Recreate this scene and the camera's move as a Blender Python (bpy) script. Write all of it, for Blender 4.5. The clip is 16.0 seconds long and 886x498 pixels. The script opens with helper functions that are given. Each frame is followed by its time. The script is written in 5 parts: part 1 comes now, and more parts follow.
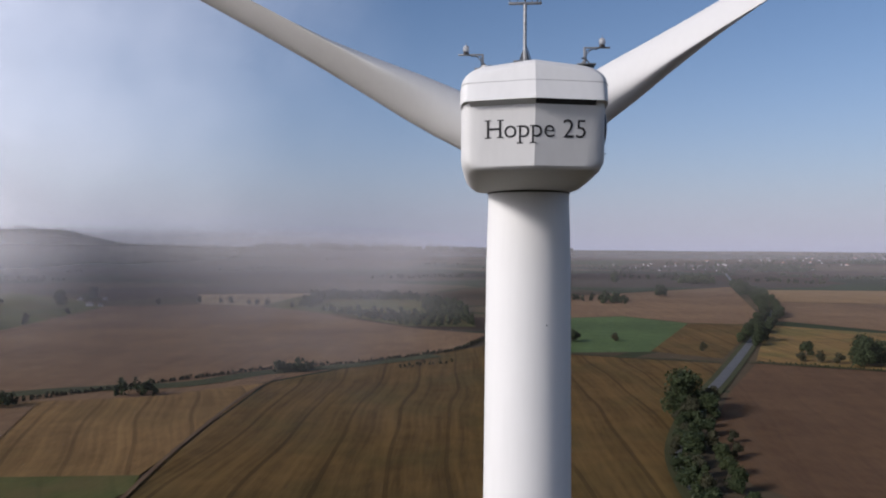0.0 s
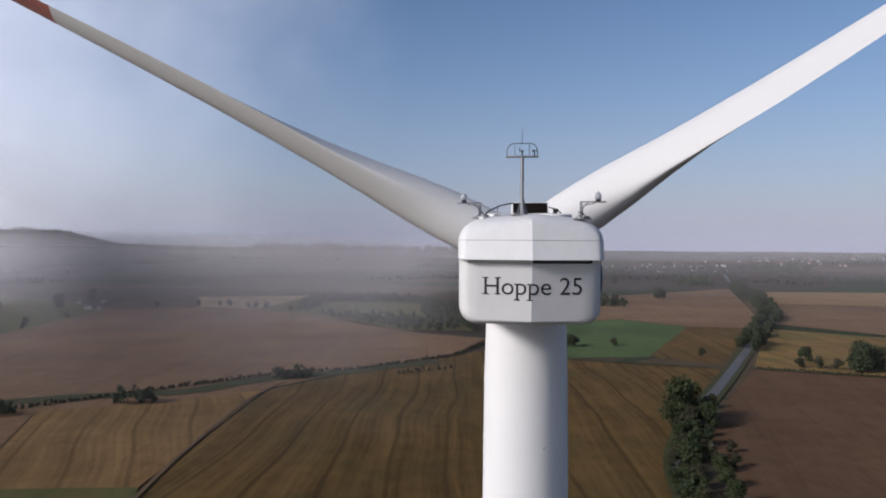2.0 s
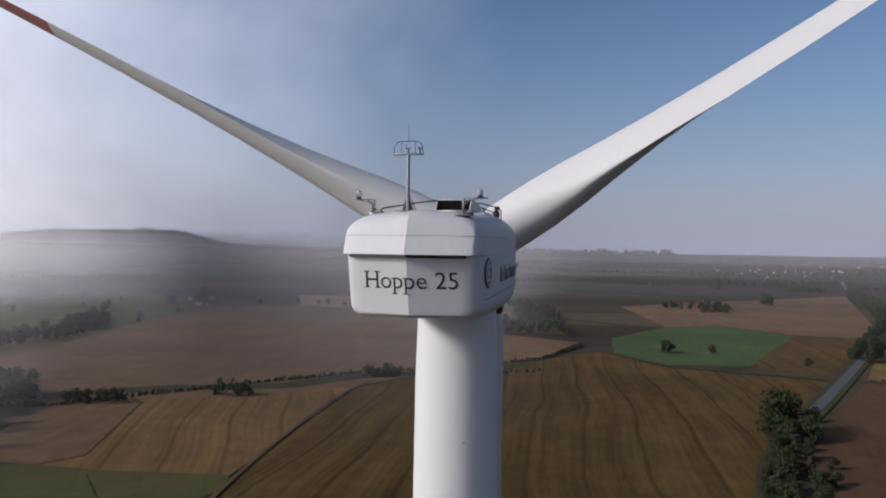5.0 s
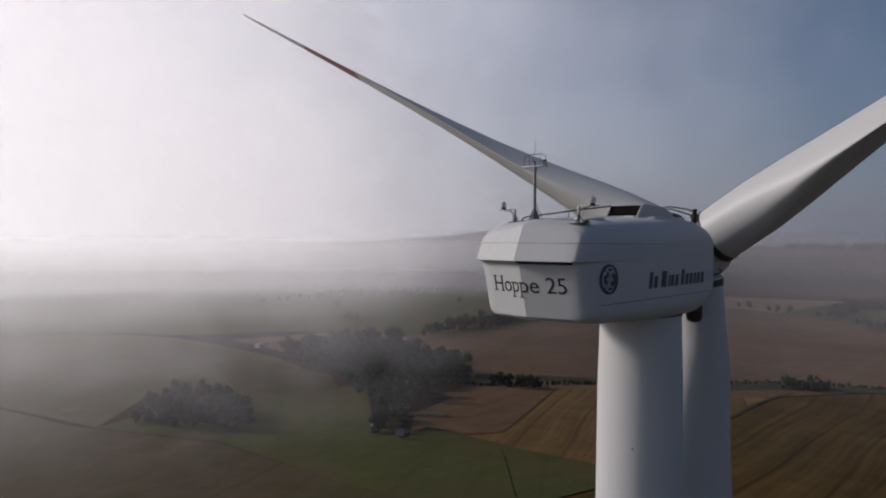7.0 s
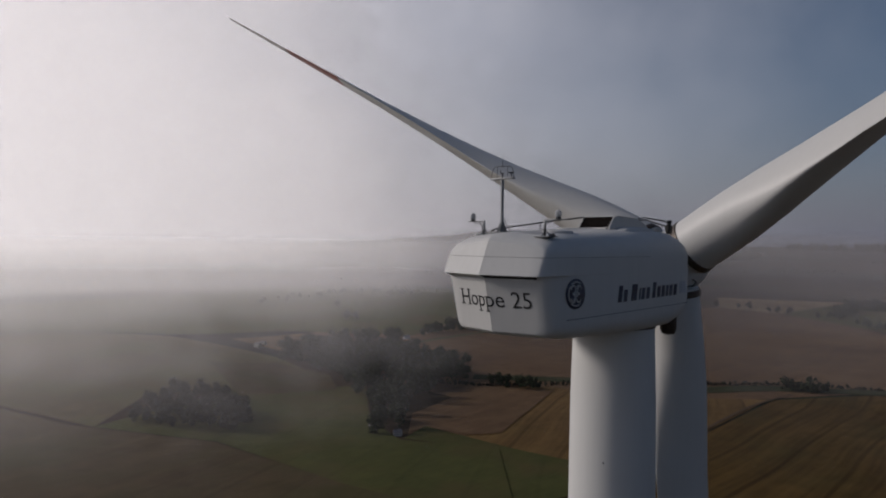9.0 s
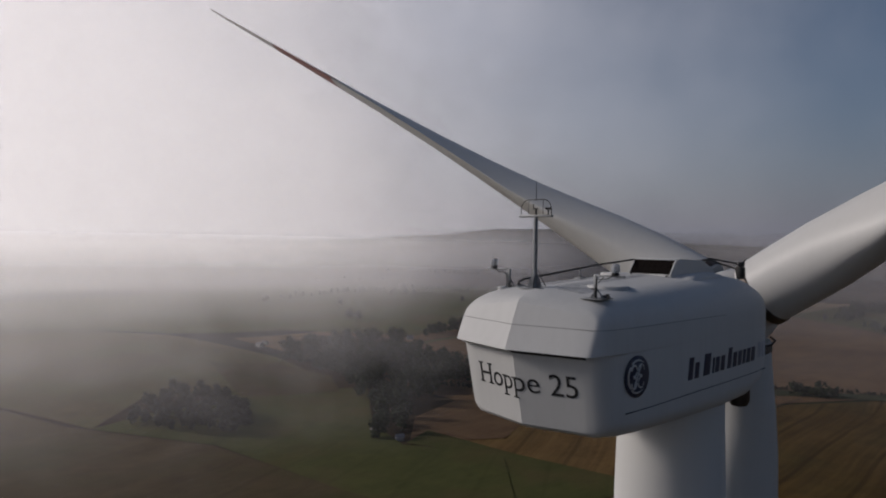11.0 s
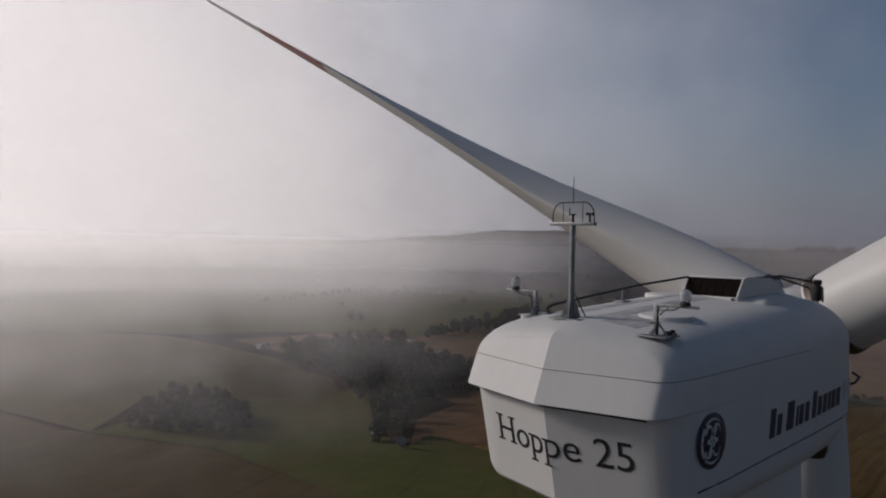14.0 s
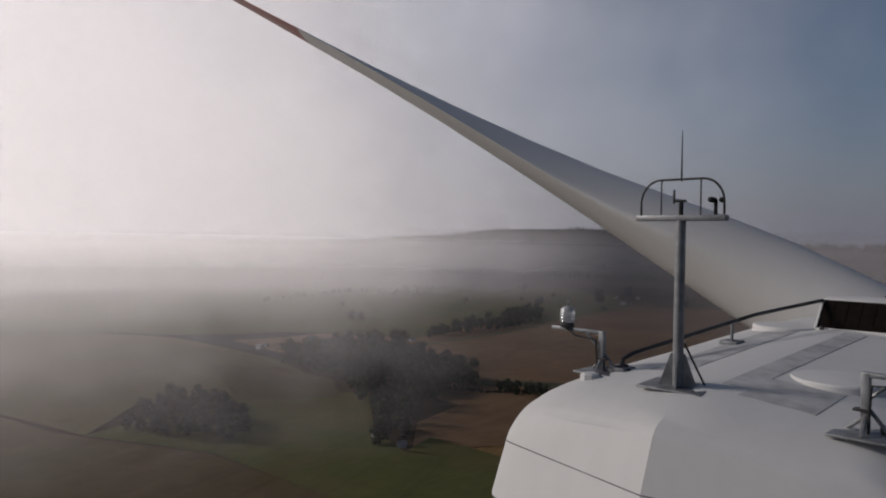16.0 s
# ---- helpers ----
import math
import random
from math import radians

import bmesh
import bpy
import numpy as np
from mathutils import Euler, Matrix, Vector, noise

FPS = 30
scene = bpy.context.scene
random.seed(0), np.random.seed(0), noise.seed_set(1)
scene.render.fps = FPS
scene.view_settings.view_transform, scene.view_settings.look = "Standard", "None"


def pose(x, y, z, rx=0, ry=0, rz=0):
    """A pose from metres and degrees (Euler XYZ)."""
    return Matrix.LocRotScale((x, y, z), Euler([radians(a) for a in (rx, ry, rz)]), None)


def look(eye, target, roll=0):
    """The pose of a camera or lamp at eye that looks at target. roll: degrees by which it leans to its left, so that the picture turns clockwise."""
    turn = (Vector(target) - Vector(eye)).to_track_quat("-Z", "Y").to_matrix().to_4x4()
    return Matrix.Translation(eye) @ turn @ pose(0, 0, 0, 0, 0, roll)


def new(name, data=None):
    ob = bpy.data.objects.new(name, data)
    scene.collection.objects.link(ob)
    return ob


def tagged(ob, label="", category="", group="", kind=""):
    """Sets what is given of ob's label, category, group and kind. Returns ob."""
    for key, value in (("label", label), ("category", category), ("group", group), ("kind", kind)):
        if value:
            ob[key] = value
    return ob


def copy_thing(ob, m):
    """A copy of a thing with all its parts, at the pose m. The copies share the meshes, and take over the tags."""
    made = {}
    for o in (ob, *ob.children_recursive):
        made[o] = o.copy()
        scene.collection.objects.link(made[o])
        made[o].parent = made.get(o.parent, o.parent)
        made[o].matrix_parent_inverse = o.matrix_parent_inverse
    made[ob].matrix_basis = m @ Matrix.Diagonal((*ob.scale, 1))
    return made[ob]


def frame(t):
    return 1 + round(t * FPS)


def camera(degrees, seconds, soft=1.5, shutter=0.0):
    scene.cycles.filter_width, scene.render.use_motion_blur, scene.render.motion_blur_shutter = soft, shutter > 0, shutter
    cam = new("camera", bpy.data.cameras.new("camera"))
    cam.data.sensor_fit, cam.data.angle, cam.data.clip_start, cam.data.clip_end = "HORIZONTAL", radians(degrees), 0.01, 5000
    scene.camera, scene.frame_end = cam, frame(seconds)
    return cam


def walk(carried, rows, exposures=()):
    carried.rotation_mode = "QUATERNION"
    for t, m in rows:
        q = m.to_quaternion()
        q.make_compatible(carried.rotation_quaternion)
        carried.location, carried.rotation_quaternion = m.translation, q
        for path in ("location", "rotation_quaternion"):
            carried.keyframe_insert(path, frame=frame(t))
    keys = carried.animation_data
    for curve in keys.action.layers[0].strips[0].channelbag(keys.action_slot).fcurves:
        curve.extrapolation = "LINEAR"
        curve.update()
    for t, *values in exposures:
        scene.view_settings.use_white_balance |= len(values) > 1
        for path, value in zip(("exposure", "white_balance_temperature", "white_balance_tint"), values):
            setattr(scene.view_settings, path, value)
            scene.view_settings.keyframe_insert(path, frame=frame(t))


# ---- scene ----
cam = camera(63.0, 16.0, soft=2.0)
PATH = [
    (0, (-0.968, -21.101, 76.134), (-1.115, -19.106, 76.124), 0.3),
    (0.5, (-0.954, -21.129, 77.661), (-1.1, -19.134, 77.65), 0.3),
    (1, (-0.955, -21.182, 79.171), (-1.1, -19.188, 79.16), 0.3),
    (1.5, (-0.954, -21.294, 80.083), (-1.098, -19.299, 80.072), 0.3),
    (2, (-0.951, -21.32, 80.217), (-1.095, -19.326, 80.206), 0.3),
    (2.5, (-0.934, -21.359, 80.173), (-1.078, -19.364, 80.162), 0.4),
    (3, (-0.675, -21.358, 80.107), (-0.819, -19.363, 80.098), 0.3),
    (3.5, (0.233, -21.32, 80.069), (0.087, -19.325, 80.059), 0.3),
    (6, (9.029, -20.357, 80.103), (8.172, -18.55, 80.098), 0.8),
    (6.5, (11.203, -19.591, 80.214), (10.044, -17.961, 80.199), 0.5),
    (7, (12.851, -18.874, 80.389), (11.452, -17.444, 80.367), 0.4),
    (7.5, (13.771, -18.694, 80.527), (12.374, -17.263, 80.505), 0.4),
    (8, (13.94, -18.597, 80.543), (12.543, -17.166, 80.521), 0.4),
    (10.5, (10.763, -15.575, 81.699), (9.357, -14.153, 81.672), 1.0),
    (11, (9.482, -14.314, 82.097), (8.075, -12.893, 82.068), 0.9),
    (11.5, (8.31, -13.196, 82.482), (6.902, -11.776, 82.455), 1.0),
    (12, (7.738, -12.649, 82.604), (6.329, -11.229, 82.577), 1.0),
    (12.5, (7.613, -12.548, 82.643), (6.205, -11.128, 82.616), 0.9),
    (13, (7.628, -12.588, 82.564), (6.22, -11.169, 82.537), 0.9),
    (13.5, (7.413, -12.377, 82.419), (6.004, -10.958, 82.393), 1.0),
    (14, (6.75, -11.696, 82.317), (5.339, -10.279, 82.291), 1.1),
    (14.5, (5.65, -10.592, 82.307), (4.239, -9.175, 82.28), 1.1),
    (15, (4.406, -9.364, 82.339), (2.995, -7.947, 82.311), 0.9),
    (15.5, (3.372, -8.325, 82.396), (1.96, -6.909, 82.367), 1.0),
    (16, (2.953, -7.933, 82.396), (1.54, -6.518, 82.367), 0.9),
]
EXPOSURES = [(0.0, 0.02, 5950, 15), (3.5, -0.04, 5900, 14), (6.0, -0.5, 5950, 15), (7.0, -0.88, 6080, 15), (8.0, -1.16, 6180, 14), (10.5, -1.12, 6240, 14), (16.0, -1.09, 6340, 14)]
walk(cam, [(t, look(eye, target, roll)) for t, eye, target, roll in PATH], EXPOSURES)

# ==== world ====
SUN_AZ, SUN_EL = -122.0, 26.0          # degrees: azimuth clockwise from +y, elevation
SKY_LIGHT = 0.090                      # strength of the clear sky
HAZE_SKY = (0.29, 0.31, 0.40)          # light of the haze along the horizon
FOG_SKY, FOG_AZ = (1.85, 1.76, 1.74), -113.0   # light of the fog bank on the sun's side, and its middle
world = bpy.data.worlds.new("sky")
scene.world = world
world.use_nodes = True
wn = world.node_tree
sky = wn.nodes.new("ShaderNodeTexSky")
sky.sky_type = "NISHITA"
sky.sun_disc = False
sky.sun_elevation = radians(SUN_EL)
sky.sun_rotation = radians(SUN_AZ % 360)
sky.altitude = 300
sky.air_density, sky.dust_density, sky.ozone_density = 1.0, 0.6, 2.2
# morning haze: a grey-lilac veil that thins out upwards from the horizon
view = wn.nodes.new("ShaderNodeTexCoord")
parts = wn.nodes.new("ShaderNodeSeparateXYZ")
wn.links.new(view.outputs["Generated"], parts.inputs[0])
thin = wn.nodes.new("ShaderNodeMapRange")
thin.inputs["From Min"].default_value, thin.inputs["From Max"].default_value = 0.0, 0.42
thin.inputs["To Min"].default_value, thin.inputs["To Max"].default_value = 1.0, 0.0
wn.links.new(parts.outputs[2], thin.inputs["Value"])
fall = wn.nodes.new("ShaderNodeMath")
fall.operation = "POWER"
fall.inputs[1].default_value = 2.6
wn.links.new(thin.outputs[0], fall.inputs[0])
dim = wn.nodes.new("ShaderNodeVectorMath")
dim.operation = "SCALE"
dim.inputs["Scale"].default_value = SKY_LIGHT
wn.links.new(sky.outputs[0], dim.inputs[0])
veil = wn.nodes.new("ShaderNodeMix")
veil.data_type = "RGBA"
veil.inputs[7].default_value = (*HAZE_SKY, 1)
wn.links.new(fall.outputs[0], veil.inputs[0])
wn.links.new(dim.outputs[0], veil.inputs[6])
# the sunlit fog bank that fills the sky on the sun's side, fading upwards
toward = wn.nodes.new("ShaderNodeVectorMath")
toward.operation = "DOT_PRODUCT"
toward.inputs[1].default_value = (math.sin(radians(FOG_AZ)), math.cos(radians(FOG_AZ)), 0)
wn.links.new(view.outputs["Generated"], toward.inputs[0])
drift = wn.nodes.new("ShaderNodeTexNoise")                # its edge is ragged and its body cloudy
drift.inputs["Scale"].default_value, drift.inputs["Detail"].default_value, drift.inputs["Roughness"].default_value = 2.1, 6.0, 0.58
wn.links.new(view.outputs["Generated"], drift.inputs["Vector"])
ragged = wn.nodes.new("ShaderNodeMath")
ragged.operation = "MULTIPLY_ADD"
ragged.inputs[1].default_value = 0.6
wn.links.new(drift.outputs["Fac"], ragged.inputs[0])
wn.links.new(toward.outputs["Value"], ragged.inputs[2])
near_sun, lowness = wn.nodes.new("ShaderNodeMapRange"), wn.nodes.new("ShaderNodeMapRange")
for n, source, lo, hi, out_lo, out_hi in ((near_sun, ragged.outputs[0], 0.02, 1.42, 0.0, 0.95), (lowness, parts.outputs[2], 0.3, 0.62, 1.0, 0.04)):
    n.interpolation_type = "SMOOTHSTEP"
    n.inputs["From Min"].default_value, n.inputs["From Max"].default_value = lo, hi
    n.inputs["To Min"].default_value, n.inputs["To Max"].default_value = out_lo, out_hi
    wn.links.new(source, n.inputs["Value"])
share = wn.nodes.new("ShaderNodeMath")
share.operation = "MULTIPLY"
wn.links.new(near_sun.outputs[0], share.inputs[0])
wn.links.new(lowness.outputs[0], share.inputs[1])
glow = wn.nodes.new("ShaderNodeMix")
glow.data_type = "RGBA"
glow.inputs[7].default_value = (*FOG_SKY, 1)
wn.links.new(share.outputs[0], glow.inputs[0])
wn.links.new(veil.outputs[2], glow.inputs[6])
wn.links.new(glow.outputs[2], wn.nodes["Background"].inputs[0])
wn.nodes["Background"].inputs[1].default_value = 1.0

sun = new("sun", bpy.data.lights.new("sun", "SUN"))
sun.data.energy, sun.data.angle, sun.data.color = 4.3, radians(12.0), (1.0, 0.92, 0.82)
sun_dir = Vector((math.sin(radians(SUN_AZ)) * math.cos(radians(SUN_EL)), math.cos(radians(SUN_AZ)) * math.cos(radians(SUN_EL)), math.sin(radians(SUN_EL))))
sun.rotation_mode = "QUATERNION"
sun.rotation_quaternion = sun_dir.to_track_quat("Z", "Y")


# ==== materials ====
def material(name):
    m = bpy.data.materials.new(name)
    m.use_nodes = True
    return m, m.node_tree, m.node_tree.nodes["Principled BSDF"]


def node(nt, kind, **inputs):
    n = nt.nodes.new(kind)
    for k, v in inputs.items():
        n.inputs[k.replace("_", " ")].default_value = v
    return n


def math_node(nt, op, a, b=None, c=None, clamp=False):
    n = nt.nodes.new("ShaderNodeMath")
    n.operation, n.use_clamp = op, clamp
    for i, v in enumerate((a, b, c)):
        if v is None:
            continue
        if isinstance(v, (int, float)):
            n.inputs[i].default_value = v
        else:
            nt.links.new(v, n.inputs[i])
    return n.outputs[0]


def ramp(nt, fac, stops):
    n = nt.nodes.new("ShaderNodeValToRGB")
    e = n.color_ramp.elements
    while len(e) < len(stops):
        e.new(0.5)
    for el, (p, c) in zip(e, stops):
        el.position, el.color = p, (*c, 1)
    nt.links.new(fac, n.inputs[0])
    return n.outputs[0]


def mix_rgb(nt, fac, a, b, blend="MIX"):
    n = nt.nodes.new("ShaderNodeMix")
    n.data_type, n.blend_type = "RGBA", blend
    for i, v in ((0, fac), (6, a), (7, b)):
        if isinstance(v, (int, float)):
            n.inputs[i].default_value = v
        elif isinstance(v, tuple):
            n.inputs[i].default_value = (*v, 1)
        else:
            nt.links.new(v, n.inputs[i])
    return n.outputs[2]


def coords(nt, kind="Object", scale=(1, 1, 1), rot=0.0):
    tc = nt.nodes.new("ShaderNodeTexCoord")
    mp = nt.nodes.new("ShaderNodeMapping")
    mp.inputs["Scale"].default_value = scale
    mp.inputs["Rotation"].default_value = (0, 0, radians(rot))
    nt.links.new(tc.outputs[kind], mp.inputs[0])
    return mp.outputs[0]


def noise_tex(nt, vec, scale, detail=4.0, rough=0.55):
    n = node(nt, "ShaderNodeTexNoise", Scale=scale, Detail=detail, Roughness=rough)
    nt.links.new(vec, n.inputs["Vector"])
    return n.outputs["Fac"]


def bump(nt, bsdf, height, strength, distance):
    b = node(nt, "ShaderNodeBump", Strength=strength, Distance=distance)
    nt.links.new(height, b.inputs["Height"])
    nt.links.new(b.outputs[0], bsdf.inputs["Normal"])


def plain_mat(name, c, rough=0.6, metal=0.0, var=0.15, scale=3.0, bump_d=0.0):
    m, nt, p = material(name)
    v = coords(nt)
    f = noise_tex(nt, v, scale)
    lo = tuple(x * (1 - var) for x in c)
    hi = tuple(min(1, x * (1 + var)) for x in c)
    nt.links.new(ramp(nt, f, [(0.3, lo), (0.7, hi)]), p.inputs["Base Color"])
    p.inputs["Roughness"].default_value, p.inputs["Metallic"].default_value = rough, metal
    if bump_d:
        bump(nt, p, noise_tex(nt, v, scale * 6), 0.4, bump_d)
    return m


def gelcoat(name, c, streak=0.06, rough=0.58):
    """White glass-fibre or coated steel with faint dirt streaks that run down."""
    m, nt, p = material(name)
    v = coords(nt)
    vs = coords(nt, scale=(3.2, 3.2, 0.22))
    f1, f2 = noise_tex(nt, v, 0.55, 5), noise_tex(nt, vs, 1.6, 5)
    f = math_node(nt, "MULTIPLY_ADD", f2, 0.6, math_node(nt, "MULTIPLY", f1, 0.4))
    lo = tuple(x * (1 - streak * 2.2) for x in c)
    nt.links.new(ramp(nt, f, [(0.36, lo), (0.55, c)]), p.inputs["Base Color"])
    nt.links.new(math_node(nt, "MULTIPLY_ADD", f1, 0.18, rough - 0.08), p.inputs["Roughness"])
    p.inputs["Specular IOR Level"].default_value = 0.25
    bump(nt, p, noise_tex(nt, v, 1.3, 3), 0.12, 0.02)
    return m


def field_mat(name, c_lo, c_hi, angle=0.0, spacing=3.0, rows=0.35, patch=(0, 0, 0), patch_amt=0.0):
    """Farm land: large soft patches, clods and, along the angle, drill rows and tramlines."""
    m, nt, p = material(name)
    v = coords(nt, rot=-angle)
    bend = nt.nodes.new("ShaderNodeVectorMath")
    bend.operation = "MULTIPLY_ADD"
    sway = node(nt, "ShaderNodeTexNoise", Scale=0.006, Detail=1.0)
    nt.links.new(v, sway.inputs["Vector"])
    nt.links.new(sway.outputs["Color"], bend.inputs[0])
    bend.inputs[1].default_value = (30, 0, 0)
    nt.links.new(v, bend.inputs[2])
    flat, v = v, bend.outputs[0]
    big, mid = noise_tex(nt, flat, 0.012, 4, 0.6), noise_tex(nt, flat, 0.09, 5, 0.65)
    fine = noise_tex(nt, coords(nt, scale=(1.0, 0.10, 1), rot=-angle), 0.8, 4, 0.7)
    w = node(nt, "ShaderNodeTexWave", Scale=1.0 / (spacing * 3.2), Distortion=1.2, Detail=2.0)
    w.inputs["Detail Scale"].default_value = 0.6
    w.wave_type, w.bands_direction = "BANDS", "X"
    nt.links.new(v, w.inputs["Vector"])
    w2 = node(nt, "ShaderNodeTexWave", Scale=1.0 / (22.0 * 3.2), Distortion=0.8, Detail=1.0)
    w2.bands_direction = "X"
    nt.links.new(v, w2.inputs["Vector"])
    tram = math_node(nt, "GREATER_THAN", w2.outputs["Fac"], 0.985)
    f = math_node(nt, "MULTIPLY_ADD", mid, 0.45, math_node(nt, "MULTIPLY", big, 0.55))
    f = math_node(nt, "MULTIPLY_ADD", math_node(nt, "SUBTRACT", fine, 0.5), 0.35, f)
    sep = nt.nodes.new("ShaderNodeVectorMath")
    sep.operation = "MULTIPLY"
    sep.inputs[1].default_value = (0.16, 0.006, 1)
    nt.links.new(v, sep.inputs[0])
    streak = noise_tex(nt, sep.outputs[0], 1.0, 5, 0.7)
    f = math_node(nt, "MULTIPLY_ADD", math_node(nt, "SUBTRACT", streak, 0.5), rows * 2.0, f)
    f = math_node(nt, "MULTIPLY_ADD", math_node(nt, "SUBTRACT", w.outputs["Fac"], 0.5), rows * 0.10, f)
    col = ramp(nt, f, [(0.28, c_lo), (0.72, c_hi)])
    if patch_amt:
        pf = math_node(nt, "MULTIPLY", math_node(nt, "SMOOTH_MIN", 1.0, math_node(nt, "MULTIPLY", math_node(nt, "SUBTRACT", noise_tex(nt, v, 0.02, 3), 0.45, clamp=True), 5.0), 0.1), patch_amt)
        col = mix_rgb(nt, pf, col, patch)
    col = mix_rgb(nt, math_node(nt, "MULTIPLY", tram, rows * 0.9), col, tuple(x * 0.5 for x in c_lo))
    nt.links.new(col, p.inputs["Base Color"])
    p.inputs["Roughness"].default_value = 0.95
    p.inputs["Specular IOR Level"].default_value = 0.1
    bump(nt, p, math_node(nt, "ADD", mid, fine), 0.6, 0.25)
    return m


def patchwork_mat(name):
    """Distant farm land: irregular fields of several crops with hedge lines between."""
    m, nt, p = material(name)
    v = coords(nt, scale=(0.0022, 0.0042, 0.001), rot=12)
    wob = node(nt, "ShaderNodeTexNoise", Scale=1.3, Detail=2.0)
    nt.links.new(v, wob.inputs["Vector"])
    vv = nt.nodes.new("ShaderNodeVectorMath")
    vv.operation = "MULTIPLY_ADD"
    nt.links.new(wob.outputs["Color"], vv.inputs[0])
    vv.inputs[1].default_value = (0.35, 0.35, 0)
    nt.links.new(v, vv.inputs[2])
    vo = node(nt, "ShaderNodeTexVoronoi", Scale=1.0)
    vo.distance = "MANHATTAN"
    nt.links.new(vv.outputs[0], vo.inputs["Vector"])
    ed = node(nt, "ShaderNodeTexVoronoi", Scale=1.0)
    ed.feature = "DISTANCE_TO_EDGE"
    nt.links.new(vv.outputs[0], ed.inputs["Vector"])
    sep = nt.nodes.new("ShaderNodeSeparateColor")
    nt.links.new(vo.outputs["Color"], sep.inputs[0])
    col = ramp(nt, sep.outputs[0], [(0.0, (0.043, 0.027, 0.019)), (0.25, (0.066, 0.047, 0.029)), (0.45, (0.094, 0.073, 0.045)), (0.6, (0.039, 0.032, 0.027)), (0.75, (0.030, 0.043, 0.019)), (0.9, (0.078, 0.055, 0.038)), (1.0, (0.023, 0.038, 0.016))])
    fine = noise_tex(nt, coords(nt), 0.03, 6, 0.7)
    col = mix_rgb(nt, 0.5, col, ramp(nt, fine, [(0.25, (0.45, 0.45, 0.45)), (0.75, (1, 1, 1))]), "MULTIPLY")
    hedge = math_node(nt, "LESS_THAN", ed.outputs["Distance"], 0.012)
    col = mix_rgb(nt, math_node(nt, "MULTIPLY", hedge, 0.8), col, (0.03, 0.04, 0.02))
    nt.links.new(col, p.inputs["Base Color"])
    p.inputs["Roughness"].default_value = 1.0
    p.inputs["Specular IOR Level"].default_value = 0.05
    return m


def leaf_mat(name, c):
    m, nt, p = material(name)
    geo = nt.nodes.new("ShaderNodeNewGeometry")
    oi = nt.nodes.new("ShaderNodeObjectInfo")
    f = math_node(nt, "MULTIPLY_ADD", geo.outputs["Random Per Island"], 0.6, math_node(nt, "MULTIPLY", oi.outputs["Random"], 0.4))
    col = ramp(nt, f, [(0.1, tuple(x * 0.7 for x in c)), (0.55, c), (0.95, (c[0] * 1.4, c[1] * 1.2, c[2] * 1.05))])
    nt.links.new(col, p.inputs["Base Color"])
    p.inputs["Roughness"].default_value = 0.75
    p.inputs["Specular IOR Level"].default_value = 0.2
    return m


WHITE = gelcoat("white_gelcoat", (0.53, 0.525, 0.51), 0.02)
TOWER_WHITE = gelcoat("tower_paint", (0.56, 0.555, 0.54), 0.012)
BLADE_WHITE = gelcoat("blade_gelcoat", (0.54, 0.53, 0.51), 0.012, 0.42)
STEEL = plain_mat("galvanised_steel", (0.21, 0.215, 0.22), 0.5, 0.6, 0.3, 9.0)
DARK = plain_mat("dark_steel", (0.035, 0.033, 0.032), 0.55, 0.3, 0.3, 6.0)
BLACK = plain_mat("black_void", (0.012, 0.012, 0.012), 0.8, 0.0, 0.3, 4.0)
INK = plain_mat("black_vinyl", (0.02, 0.02, 0.022), 0.5, 0.0, 0.2, 5.0)
NAVY = plain_mat("dark_blue_vinyl", (0.02, 0.025, 0.05), 0.45, 0.0, 0.2, 5.0)
SEAM = plain_mat("grey_seam", (0.16, 0.16, 0.16), 0.7, 0.0, 0.2, 5.0)
GLASSY = plain_mat("clear_lens", (0.62, 0.63, 0.64), 0.12, 0.0, 0.1, 8.0)
GLASSY.node_tree.nodes["Principled BSDF"].inputs["Transmission Weight"].default_value = 0.6
RED_PAINT = plain_mat("red_paint", (0.27, 0.085, 0.065), 0.5, 0.0, 0.15, 1.5)
MESH = plain_mat("brown_black_mesh", (0.007, 0.005, 0.004), 0.9, 0.0, 0.4, 14.0)
MESH.node_tree.nodes["Principled BSDF"].inputs["Specular IOR Level"].default_value = 0.08
GREASE = plain_mat("greasy_cast_iron", (0.06, 0.045, 0.035), 0.5, 0.4, 0.4, 3.0)
BARK = plain_mat("bark", (0.09, 0.065, 0.045), 0.9, 0.0, 0.35, 2.0)
LEAF = leaf_mat("leaf_green", (0.025, 0.035, 0.013))
LEAF_B = leaf_mat("leaf_autumn", (0.034, 0.034, 0.017))
ASPHALT = plain_mat("asphalt", (0.06, 0.06, 0.065), 0.85, 0.0, 0.2, 0.2)
VERGE = field_mat("verge_grass", (0.03, 0.034, 0.014), (0.06, 0.06, 0.028), 0, 4, 0.1)
PLASTER = plain_mat("white_plaster", (0.30, 0.28, 0.265), 0.85, 0.0, 0.1, 0.4)
TILES = plain_mat("red_roof_tiles", (0.28, 0.12, 0.07), 0.8, 0.0, 0.25, 0.6)
SLATE = plain_mat("grey_roof", (0.16, 0.15, 0.15), 0.8, 0.0, 0.25, 0.6)


# ==== mesh helpers ====
def crease_fold(ob):
    """Keep the rear of a shell smooth but for the fold along its middle line."""
    me = ob.data
    for e in me.edges:
        a, b = (me.vertices[i].co for i in e.vertices)
        if abs(a.x) < 0.002 and abs(b.x) < 0.002 and max(a.y, b.y) < -2.2:
            e.use_edge_sharp = True
    return ob


